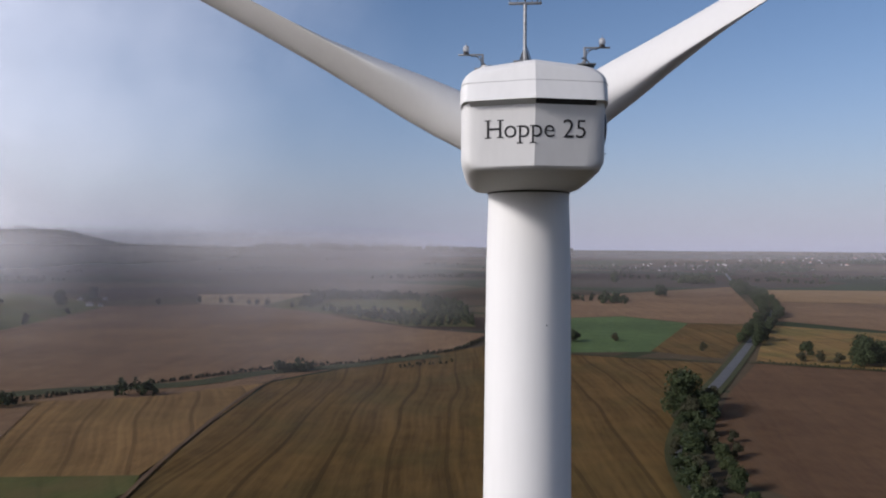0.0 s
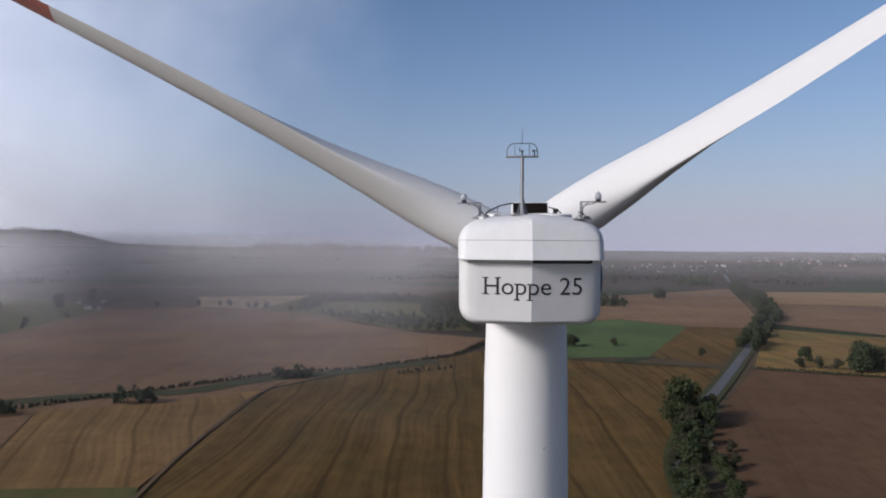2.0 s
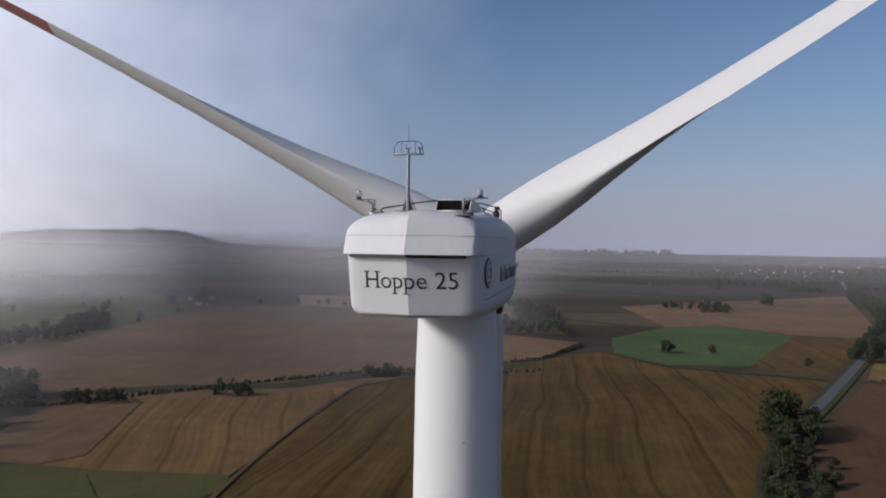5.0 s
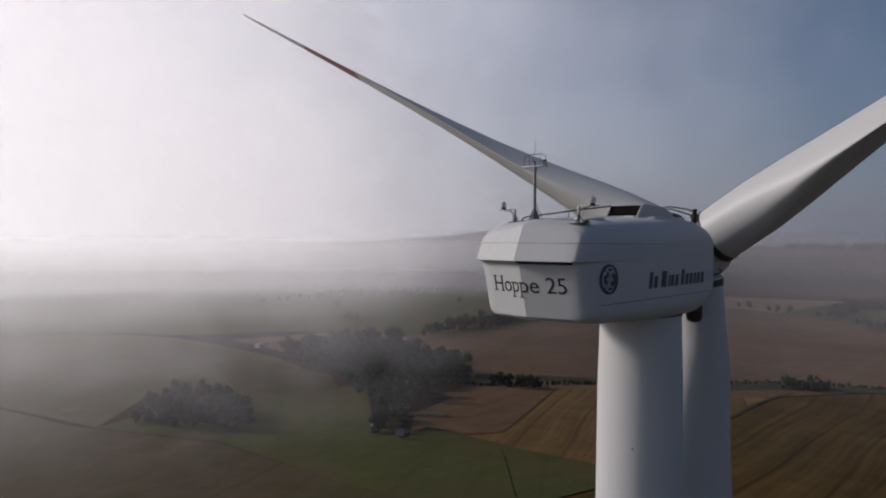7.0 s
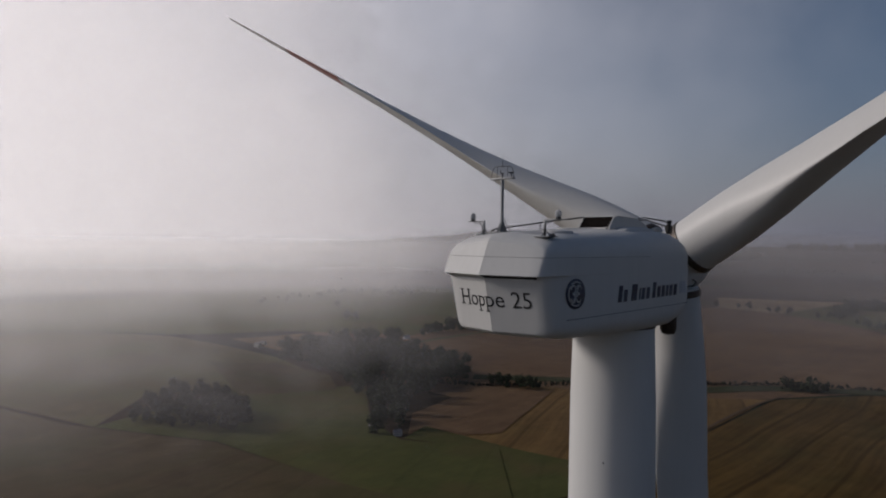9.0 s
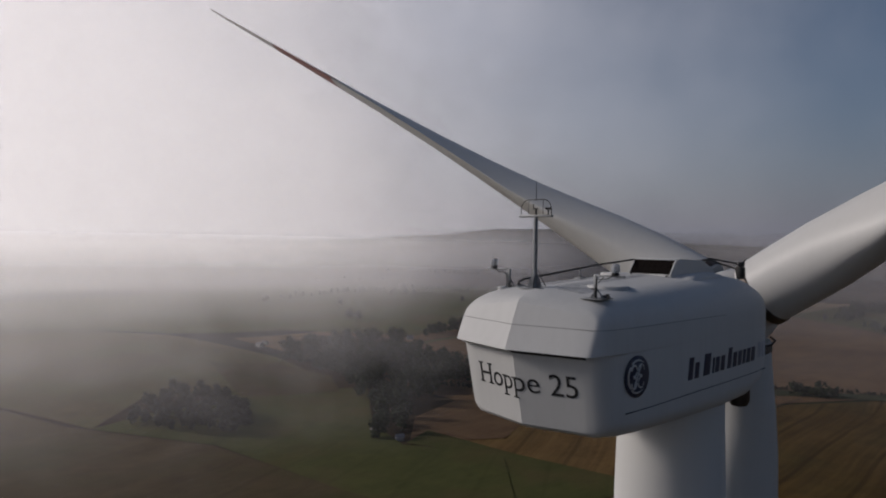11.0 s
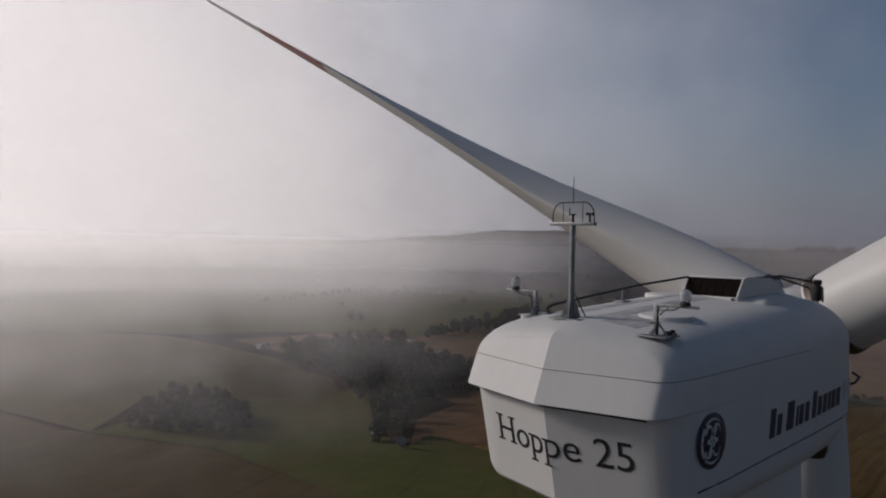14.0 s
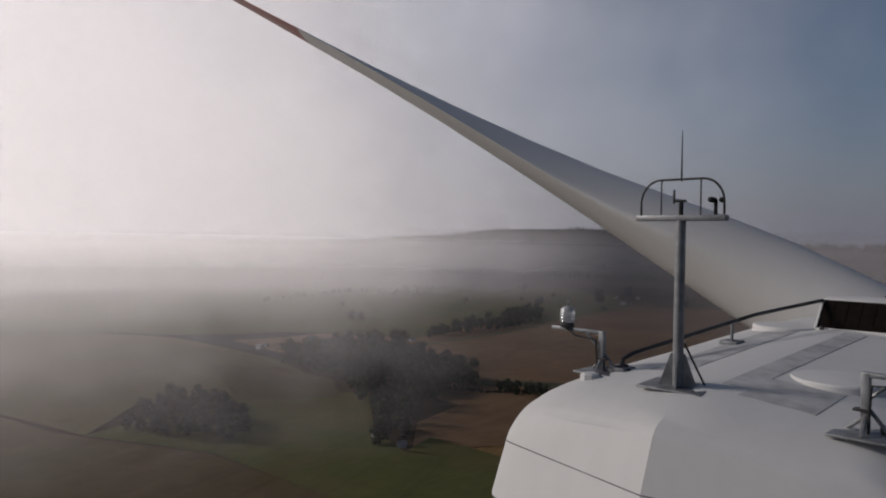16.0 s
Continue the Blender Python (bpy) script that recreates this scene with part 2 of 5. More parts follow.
def mesh_of(name, bm, mat, angle=35):
    me = bpy.data.meshes.new(name)
    bmesh.ops.recalc_face_normals(bm, faces=bm.faces[:])
    bm.to_mesh(me)
    bm.free()
    me.materials.append(mat)
    if angle:
        me.polygons.foreach_set("use_smooth", [True] * len(me.polygons))
        me.set_sharp_from_angle(angle=radians(angle))
    return me


def part(name, bm, mat, parent=None, label="", angle=35):
    ob = new(name, mesh_of(name, bm, mat, angle))
    if parent is not None:
        ob.parent = parent
        if parent.type == "EMPTY":
            ob.matrix_parent_inverse = parent.matrix_basis.inverted()
    return tagged(ob, label)


def empty(name, x, y, z, label, category, group="", kind=""):
    ob = new(name)
    ob.empty_display_size = 0.3
    ob.matrix_world = pose(x, y, z)
    return tagged(ob, label, category, group, kind)


def loft(bm, loops, caps=True):
    rings = [[bm.verts.new(p) for p in lp] for lp in loops]
    for a, b in zip(rings, rings[1:]):
        n = len(a)
        for i in range(n):
            j = (i + 1) % n
            bm.faces.new((a[i], a[j], b[j], b[i]))
    if caps:
        bm.faces.new(rings[0][::-1])
        bm.faces.new(rings[-1])
    return rings


def box(bm, c, s, rot=None, bev=0.0):
    m = Matrix.Translation(c) @ (rot or Matrix()) @ Matrix.Diagonal((*s, 1))
    r = bmesh.ops.create_cube(bm, size=1.0, matrix=m)
    if bev:
        es = list({e for v in r["verts"] for e in v.link_edges})
        bmesh.ops.bevel(bm, geom=es, offset=bev, segments=2, affect="EDGES", profile=0.5)


def tube(bm, pts, r, n=8, r_end=None):
    """A round bar along points."""
    pts = [Vector(p) for p in pts]
    loops = []
    for i, p in enumerate(pts):
        d = (pts[min(i + 1, len(pts) - 1)] - pts[max(i - 1, 0)]).normalized()
        side = d.cross(Vector((0, 0, 1)))
        side = (side if side.length > 0.05 else d.cross(Vector((0, 1, 0)))).normalized()
        up = side.cross(d)
        rr = r if r_end is None else r + (r_end - r) * i / (len(pts) - 1)
        loops.append([p + rr * (math.cos(2 * math.pi * k / n) * side + math.sin(2 * math.pi * k / n) * up) for k in range(n)])
    loft(bm, loops)


def lathe(bm, base, profile, n=24, axis=None):
    """A turned body: profile of (radius, height) above the base."""
    m = (axis or Vector((0, 0, 1))).to_track_quat("Z", "Y").to_matrix()
    loops = [[Vector(base) + m @ Vector((r * math.cos(2 * math.pi * k / n), r * math.sin(2 * math.pi * k / n), h)) for k in range(n)] for r, h in profile]
    loft(bm, loops)


def smooth(a, b, x):
    t = max(0.0, min(1.0, (x - a) / (b - a)))
    return t * t * (3 - 2 * t)


# ==== ground ====
RIDGE = [(-180, -0.4), (-25, -0.46), (0, -0.42), (10, -0.36), (20, -0.3), (27, -0.1), (33, 0.9), (40, 0.8), (46, 0.3), (52, -0.25), (60, -0.4), (180, -0.4)]


def ground_z(x, y):
    """Level farm land near the tower, rising to low hills on the horizon."""
    r = math.hypot(x, y)
    if r < 1300:
        hill = 10.0 * math.exp(-((x + 470) / 150) ** 2 - ((y - 160) / 80) ** 2)
        dip = -3.0 * math.exp(-((x + 285) / 70) ** 2 - ((y - 190) / 70) ** 2)
        rise = 7.0 * math.exp(-((x + 640) / 170) ** 2 - ((y - 620) / 220) ** 2)
        return hill + dip + rise
    az = math.degrees(math.atan2(-x, y))
    for (a0, e0), (a1, e1) in zip(RIDGE, RIDGE[1:]):
        if a0 <= az <= a1:
            e = e0 + (e1 - e0) * smooth(a0, a1, az)
            break
    top = 80 + 4000 * math.tan(radians(e))
    n = noise.noise(Vector((x * 0.0011, y * 0.0011, 3.1))) * 10 * smooth(1500, 3000, r)
    return max(0.0, (top + n) * smooth(1500, 4000, r) ** 1.4)


def ground_sheet():
    radii = [0, 30, 80, 130] + [130 + 15 * i for i in range(1, 70)] + [1220, 1300] + [1300 + 130 * i for i in range(1, 28)] + [4900]
    n = 320
    bm = bmesh.new()
    rings = []
    for r in radii[1:]:
        rings.append([bm.verts.new((-r * math.sin(2 * math.pi * k / n), r * math.cos(2 * math.pi * k / n), ground_z(-r * math.sin(2 * math.pi * k / n), r * math.cos(2 * math.pi * k / n)))) for k in range(n)])
    bm.faces.new(rings[0])
    for a, b in zip(rings, rings[1:]):
        for i in range(n):
            j = (i + 1) % n
            bm.faces.new((a[i], a[j], b[j], b[i]))
    ob = part("ground", bm, patchwork_mat("distant_farmland"), angle=60)
    tagged(ob, "brown and green patchwork farmland rolling to hazy hills", "ground", kind="structure")


ground_sheet()

FIELD_LEVEL = [0.05]


def field(name, pts, mat, label):
    FIELD_LEVEL[0] += 0.02
    bm = bmesh.new()
    vs = [bm.verts.new((x, y, FIELD_LEVEL[0])) for x, y in pts]
    f = bm.faces.new(vs)
    bmesh.ops.triangulate(bm, faces=[f])
    if min(p[0] for p in pts) < -240:
        for _ in range(7):
            long = [e for e in bm.edges if e.calc_length() > 22]
            if not long:
                break
            bmesh.ops.subdivide_edges(bm, edges=long, cuts=1)
            bmesh.ops.triangulate(bm, faces=[q for q in bm.faces if len(q.verts) > 3])
        for v in bm.verts:
            v.co.z += ground_z(v.co.x, v.co.y) + 0.25
    ob = part(name, bm, mat, angle=60)
    for pl in ob.data.polygons:
        if pl.normal.z < 0:
            pl.flip()
    return tagged(ob, label, "field", kind="structure")


STUBBLE = field_mat("golden_stubble", (0.058, 0.034, 0.010), (0.124, 0.074, 0.022), 3, 3.2, 0.55, (0.050, 0.045, 0.013), 0.4)
PLOUGHED = field_mat("brown_soil", (0.096, 0.055, 0.031), (0.188, 0.118, 0.060), 3, 4.0, 0.15)
PLOUGHED_DARK = field_mat("dark_brown_soil", (0.062, 0.034, 0.018), (0.112, 0.066, 0.034), -10, 4.0, 0.12)
PALE = field_mat("pale_stubble", (0.168, 0.117, 0.068), (0.268, 0.197, 0.117), 40, 5.0, 0.12)
TAN = field_mat("tan_stubble", (0.139, 0.081, 0.038), (0.244, 0.156, 0.069), 70, 5.0, 0.25)
MISTY = field_mat("olive_stubble", (0.072, 0.056, 0.026), (0.125, 0.094, 0.042), 40, 7.0, 0.2, (0.092, 0.102, 0.033), 0.5)
CLOVER = field_mat("green_crop", (0.040, 0.060, 0.022), (0.077, 0.114, 0.040), 60, 4.0, 0.1)
MEADOW = field_mat("meadow_grass", (0.048, 0.053, 0.017), (0.098, 0.098, 0.030), 30, 6.0, 0.12, (0.098, 0.072, 0.030), 0.7)
BROWN_MIST = field_mat("dun_stubble", (0.064, 0.045, 0.022), (0.113, 0.081, 0.040), 25, 6.0, 0.15, (0.064, 0.061, 0.021), 0.6)
GOLD = field_mat("tan_golden_stubble", (0.110, 0.064, 0.023), (0.213, 0.128, 0.048), 24, 3.6, 0.5, (0.095, 0.069, 0.023), 0.3)
STRIPED = field_mat("striped_stubble", (0.114, 0.069, 0.024), (0.210, 0.130, 0.044), 5, 7.0, 0.5, (0.066, 0.078, 0.021), 0.5)

field("field", [(-500, 270), (-200, 250), (-90, 430), (-20, 560), (-150, 700), (-300, 860), (-480, 800)], PLOUGHED, "broad bare brown field under thin mist")
field("field", [(-160, 20), (140, 20), (63, 214), (68, 274), (99, 349), (146, 461), (50, 490), (10, 550), (-35, 496), (-85, 432), (-125, 368), (-119, 249), (-115, 198)], STUBBLE, "harvested golden-brown grain field with drill rows")
field("field", [(-250, 300), (-175, 324), (-127, 366), (-125, 343), (-117, 205), (-162, 200), (-210, 200)], GOLD, "tan stubble field beside a farm track")
field("field", [(-412, 552), (-255, 333), (-190, 354), (-133, 415), (-85, 440), (-32, 502), (-8, 600), (-70, 632), (-134, 695), (-233, 824), (-372, 859), (-459, 792)], PLOUGHED, "large bare brown field behind a hedge")
field("field", [(-372, 862), (-447, 1036), (-289, 1086), (-240, 842)], PALE, "pale straw-coloured strip behind a row of trees")
field("field", [(-290, 850), (-284, 1074), (-152, 1071), (-41, 906), (-20, 655), (-84, 650), (-171, 750)], MEADOW, "green meadow clearing inside a wood")
field("field", [(20, 640), (76, 749), (136, 774), (189, 711), (111, 510), (53, 500), (20, 545)], CLOVER, "bright green clover field")
field("field", [(40, 1000), (104, 1075), (443, 1389), (290, 800), (252, 706), (189, 715), (136, 778), (76, 753)], PLOUGHED, "reddish brown ploughed field")
field("field", [(111, 512), (189, 710), (252, 704), (211, 612), (153, 482)], STUBBLE, "golden stubble field beside the road")
field("field", [(168, 463), (240, 437), (420, 380), (330, 120), (124, 150), (81, 216), (82, 267), (120, 364)], PLOUGHED_DARK, "dark brown ploughed field along the road")
field("field", [(263, 705), (343, 642), (520, 560), (420, 388), (241, 445), (172, 474)], STRIPED, "striped golden field with green regrowth")
field("field", [(287, 749), (354, 663), (520, 575), (800, 800), (521, 987), (385, 1011)], PLOUGHED, "brown field in strips beyond the road")
field("field", [(393, 1018), (521, 992), (810, 810), (1000, 1100), (683, 1298), (455, 1295)], TAN, "tan stubble field in the distance")
field("field", [(-411, 552), (-459, 792), (-571, 920), (-775, 1059), (-800, 800), (-560, 480)], MEADOW, "misty green pasture with scattered trees")
field("field", [(-202, 182), (-233, 214), (-254, 291), (-215, 300), (-180, 215)], PLOUGHED, "reddish ploughed slope below a wood")
field("field", [(-342, 328), (-389, 507), (-453, 769), (-420, 560), (-300, 345), (-304, 310)], PLOUGHED, "reddish brown field beyond a dark wood")
field("field", [(-960, 330), (-1000, 640), (-799, 821), (-560, 673), (-427, 397), (-522, 329), (-545, 240), (-655, 135), (-900, 100)], MEADOW, "green meadow fading into mist")
field("field", [(-396, 244), (-531, 234), (-640, 130), (-420, 60), (-300, 95), (-334, 130), (-324, 175), (-308, 227)], MISTY, "low mown hill in the mist")
field("field", [(-324, 175), (-298, 239), (-237, 192), (-202, 178), (-165, 196), (-110, 140), (-177, 128), (-248, 123), (-300, 95)], MEADOW, "damp green meadow around a thicket")
field("field", [(-420, 60), (-310, 88), (-248, 122), (-177, 128), (-110, 140), (-130, 20), (-300, 0)], BROWN_MIST, "dun brown field fading into mist")
field("field", [(-210, 200), (-162, 201), (-117, 207), (-112, 194), (-126, 138), (-165, 194), (-202, 180)], MEADOW, "small damp green field corner below a meadow")
field("field", [(-388, 193), (-372, 232), (-331, 239), (-298, 220), (-307, 191), (-315, 171)], BROWN_MIST, "dun bare patch on the side of a low hill")


# ==== turbine ====
from mathutils.bvhtree import BVHTree
TX, TY = 0.135, 4.02                      # tower axis
HUB = Vector((-0.05, 8.3, 80.0))          # rotor centre
TILT, ROTOR = 5.7, 63.3     # shaft tilt, azimuth of the first blade from up

turbine = empty("wind_turbine", TX, TY, 0.0, "tall white wind turbine with three blades standing in fields", "wind turbine")


def tower():
    bm = bmesh.new()
    prof = [(2.15, 0.0), (2.15, 0.3), (2.02, 12.0), (1.86, 26.0), (1.74, 40.0), (1.62, 54.0), (1.52, 66.0), (1.445, 75.5), (1.385, 77.6), (1.385, 78.05)]
    lathe(bm, (TX, TY, 0), prof, 96)
    t = part("tower", bm, TOWER_WHITE, turbine, "white conical steel tower", 30)
    for z, r in ((26.0, 1.868), (52.0, 1.645)):
        bm = bmesh.new()
        lathe(bm, (TX, TY, z), [(r, 0.0), (r + 0.004, 0.02), (r + 0.004, 0.1), (r, 0.12)], 96)
        part("flange_joint", bm, SEAM, t)
    bm = bmesh.new()
    lathe(bm, (TX, TY, 77.90), [(1.38, 0.0), (1.41, 0.01), (1.41, 0.06), (1.38, 0.07)], 72)
    part("yaw_ring", bm, DARK, t, "dark yaw bearing ring")
    return t


tower()


def u_loop(w, z0, z1, r0, r1, y, vee, lean, zref, n=8):
    """One closed cross-section of a shell, round-cornered, seen along y."""
    pts = []
    for side, (cx, cz, r, a0) in enumerate(((w - r0, z0 + r0, r0, -90), (w - r1, z1 - r1, r1, 0), (-w + r1, z1 - r1, r1, 90), (-w + r0, z0 + r0, r0, 180))):
        run = [(cx + r * math.cos(radians(a0 + 90 * k / n)), cz + r * math.sin(radians(a0 + 90 * k / n))) for k in range(n + 1)]
        if side in (1, 3):                                  # points along the flat top and bottom
            run += [(cx * f, run[-1][1]) for f in (0.66, 0.33, 0.0, -0.33, -0.66)]
        for x, z in run:
            yy = y + vee * abs(x) + lean * (z - zref)
            if z0 > 79.5:                                   # the roof is crowned along its middle
                z -= 0.085 * abs(x) * max(0.0, (z - z0) / (z1 - z0)) ** 3
            pts.append(Vector((x, yy, z)))
    return pts


VEE = 0.235


def shell(name, rows, label, steps=6):
    """Lofted shell; its rear face folds along the middle line."""
    bm = bmesh.new()
    loops = [u_loop(*r) for r in rows]
    first = loops[0]
    w, z0, z1, r0, r1, y, vee, lean, zref = rows[0]
    inner = []
    for k in range(steps, 0, -1):
        s = (k - 1) / steps
        inner.append([Vector((p.x * s, y + vee * abs(p.x * s) + lean * (p.z - zref), p.z)) for p in first])
    loft(bm, inner[::-1] + loops, caps=False)
    bm.verts.ensure_lookup_table()
    bm.faces.new([bm.verts[i] for i in range(len(bm.verts) - len(first), len(bm.verts))])
    bmesh.ops.remove_doubles(bm, verts=bm.verts[:], dist=0.0008)
    return bm


nacelle = None
ROOF_ROWS, ROOF_TREE = [], []


def roof_z(x, y):
    """Height of the roof shell."""
    return ROOF_TREE[0].ray_cast(Vector((x, y, 90.0)), Vector((0, 0, -1)))[0].z


def build_nacelle():
    global nacelle
    # rows: half width, bottom, top, lower radius, upper radius, y, vee, lean, reference height
    lower = [
        (1.62, 78.22, 79.848, 0.20, 0.0, -2.54, VEE, -0.24, 79.3),
        (1.72, 78.16, 79.848, 0.28, 0.0, -2.50, VEE, -0.24, 79.3),
        (1.80, 78.12, 79.848, 0.36, 0.0, -2.40, VEE, -0.23, 79.3),
        (1.86, 78.10, 79.848, 0.42, 0.0, -2.10, VEE * 0.8, -0.2, 79.3),
        (1.93, 78.06, 79.848, 0.46, 0.0, -1.50, VEE * 0.4, -0.05, 79.3),
        (1.98, 78.02, 79.848, 0.50, 0.0, -0.6, 0.0, 0.0, 79.3),
        (2.02, 77.97, 79.848, 0.55, 0.0, 1.5, 0.0, 0.0, 79.3),
        (2.06, 77.95, 79.848, 0.60, 0.0, 3.5, 0.0, 0.0, 79.3),
        (2.06, 78.00, 79.848, 0.62, 0.0, 4.8, 0.0, 0.0, 79.3),
        (2.02, 78.14, 79.848, 0.66, 0.0, 5.5, 0.0, 0.0, 79.3),
        (1.92, 78.30, 79.848, 0.70, 0.0, 5.85, 0.0, 0.0, 79.3),
        (1.72, 78.50, 79.848, 0.70, 0.0, 6.02, 0.0, 0.0, 79.3),
    ]
    nacelle = crease_fold(part("nacelle", shell("nacelle", lower, ""), WHITE, turbine, "white glass-fibre nacelle housing", 40))
    upper = [
        (1.70, 79.842, 80.80, 0.02, 0.40, -2.75, VEE, 0.42, 80.2),
        (1.76, 79.842, 80.845, 0.02, 0.46, -2.735, VEE, 0.42, 80.2),
        (1.80, 79.842, 80.88, 0.02, 0.50, -2.70, VEE, 0.42, 80.2),
        (1.88, 79.842, 80.95, 0.02, 0.58, -2.56, VEE, 0.40, 80.2),
        (1.925, 79.842, 81.02, 0.02, 0.68, -2.27, VEE * 0.9, 0.30, 80.2),
        (1.96, 79.842, 81.07, 0.02, 0.76, -1.75, VEE * 0.6, 0.12, 80.2),
        (1.99, 79.842, 81.12, 0.014, 0.83, -0.7, VEE * 0.05, 0.0, 80.2),
        (2.015, 79.842, 81.21, 0.006, 0.95, 1.2, 0.0, 0.0, 80.2),
        (2.05, 79.842, 81.29, 0.006, 1.0, 3.0, 0.0, 0.0, 80.2),
        (2.06, 79.842, 81.31, 0.006, 1.0, 4.6, 0.0, 0.0, 80.2),
        (2.02, 79.842, 81.25, 0.006, 0.95, 5.4, 0.0, 0.0, 80.2),
        (1.92, 79.842, 81.12, 0.006, 0.85, 5.85, 0.0, 0.0, 80.2),
        (1.72, 79.842, 80.95, 0.006, 0.72, 6.02, 0.0, 0.0, 80.2),
    ]
    ROOF_ROWS.extend(upper)
    bm = shell("roof_shell", upper, "")
    ROOF_TREE.append(BVHTree.FromBMesh(bm))
    crease_fold(part("roof_shell", bm, WHITE, nacelle, "white roof shell with overhanging rear lip", 40))


build_nacelle()


def blade_mesh(r0=0.0, r1=99.0, grow=1.0):
    """A blade, or a sleeve round a stretch of it, along +z from the hub centre; x leads."""
    bm = bmesh.new()
    st = [(1.0, 2.10, 1.0, 0), (2.2, 2.10, 1.0, 0), (3.4, 2.20, 0.94, 4), (4.8, 2.48, 0.76, 10), (6.5, 2.74, 0.56, 15), (8.5, 2.76, 0.42, 15), (11, 2.58, 0.33, 12), (14, 2.24, 0.27, 9), (18, 1.76, 0.23, 5.5), (22, 1.36, 0.215, 3.2), (26, 1.08, 0.20, 1.8), (30, 0.82, 0.19, 0.8), (33, 0.60, 0.18, 0.2), (34.4, 0.40, 0.17, 0), (34.85, 0.24, 0.17, 0), (35.0, 0.06, 0.2, 0)]
    if r1 < 99:
        rows = []
        for k in range(9):
            r = r0 + (r1 - r0) * k / 8
            for a, b in zip(st, st[1:]):
                if a[0] <= r <= b[0]:
                    f = (r - a[0]) / (b[0] - a[0])
                    rows.append(tuple(u + (v - u) * f for u, v in zip(a, b)))
                    break
        st = rows
    loops = []
    n = 36
    for r, c, th, tw in st:
        lp = []
        k_round = max(0.0, min(1.0, (th - 0.36) / 0.64))
        for k in range(n):
            a = 2 * math.pi * k / n
            u = 0.5 * (1 + math.cos(a))                      # 1 at the leading edge
            xc = 1 - u
            foil = 5 * th * (0.2969 * math.sqrt(xc) - 0.126 * xc - 0.3516 * xc ** 2 + 0.2843 * xc ** 3 - 0.1036 * xc ** 4)
            yy = foil if math.sin(a) >= 0 else -foil
            yy += 0.03 * (1 - k_round) * 4 * xc * (1 - xc)
            xr, yr = 0.5 * math.cos(a), 0.5 * th * math.sin(a)
            x = k_round * xr + (1 - k_round) * (u - 0.68)
            y = k_round * yr + (1 - k_round) * yy
            x, y = x * c * grow, y * c * grow + (0.003 if grow > 1 and y > 0 else -0.003 if grow > 1 else 0)
            t = -radians(tw)
            lp.append(Vector((x * math.cos(t) - y * math.sin(t), x * math.sin(t) + y * math.cos(t), r)))
        loops.append(lp)
    loft(bm, loops)
    return bm


PITCH = 64.0


def build_rotor():
    ax = Vector((0, math.cos(radians(TILT)), math.sin(radians(TILT))))
    bm = bmesh.new()
    lathe(bm, HUB - ax * 2.0, [(0.90, 0.0), (0.98, 0.3), (1.02, 0.8), (1.18, 1.1), (1.25, 1.7), (1.25, 2.6), (1.12, 3.3), (0.85, 3.8), (0.4, 4.05), (0.05, 4.1)], 48, ax)
    part("hub", bm, WHITE, turbine, "white rounded rotor hub", 40)
    up = Vector((0, -ax.z, ax.y))
    for i in range(3):
        a = radians(ROTOR - 120 * i)
        d = math.cos(a) * up - math.sin(a) * Vector((1, 0, 0))
        lead = ax.cross(d) * -1.0
        if lead.dot(-math.sin(a) * up - math.cos(a) * Vector((1, 0, 0))) < 0:
            lead = -lead
        b = radians(PITCH)
        xa = math.cos(b) * lead + math.sin(b) * ax
        ya = d.cross(xa)
        m = Matrix((xa, ya, d)).transposed().to_4x4()
        m.translation = HUB
        bm = blade_mesh()
        bmesh.ops.transform(bm, matrix=m, verts=bm.verts[:])
        bl = part("blade", bm, BLADE_WHITE, turbine, "long tapered white rotor blade with red band", 40)
        bm = blade_mesh(21.2, 27.0, 1.006)
        bmesh.ops.transform(bm, matrix=m, verts=bm.verts[:])
        part("red_band", bm, RED_PAINT, bl, "faded red warning band")
        bm = bmesh.new()
        lathe(bm, HUB + d * 1.05, [(0.95, 0.0), (1.09, 0.03), (1.09, 0.26), (1.04, 0.29)], 40, d)
        part("pitch_bearing", bm, GREASE, bl, "dark pitch bearing ring")


build_rotor()


# ---- nacelle fittings ----
def rear_y(x):
    """Rear lower face: y at a distance x from the middle line, at 79.3 m."""
    return -2.54 + VEE * abs(x)


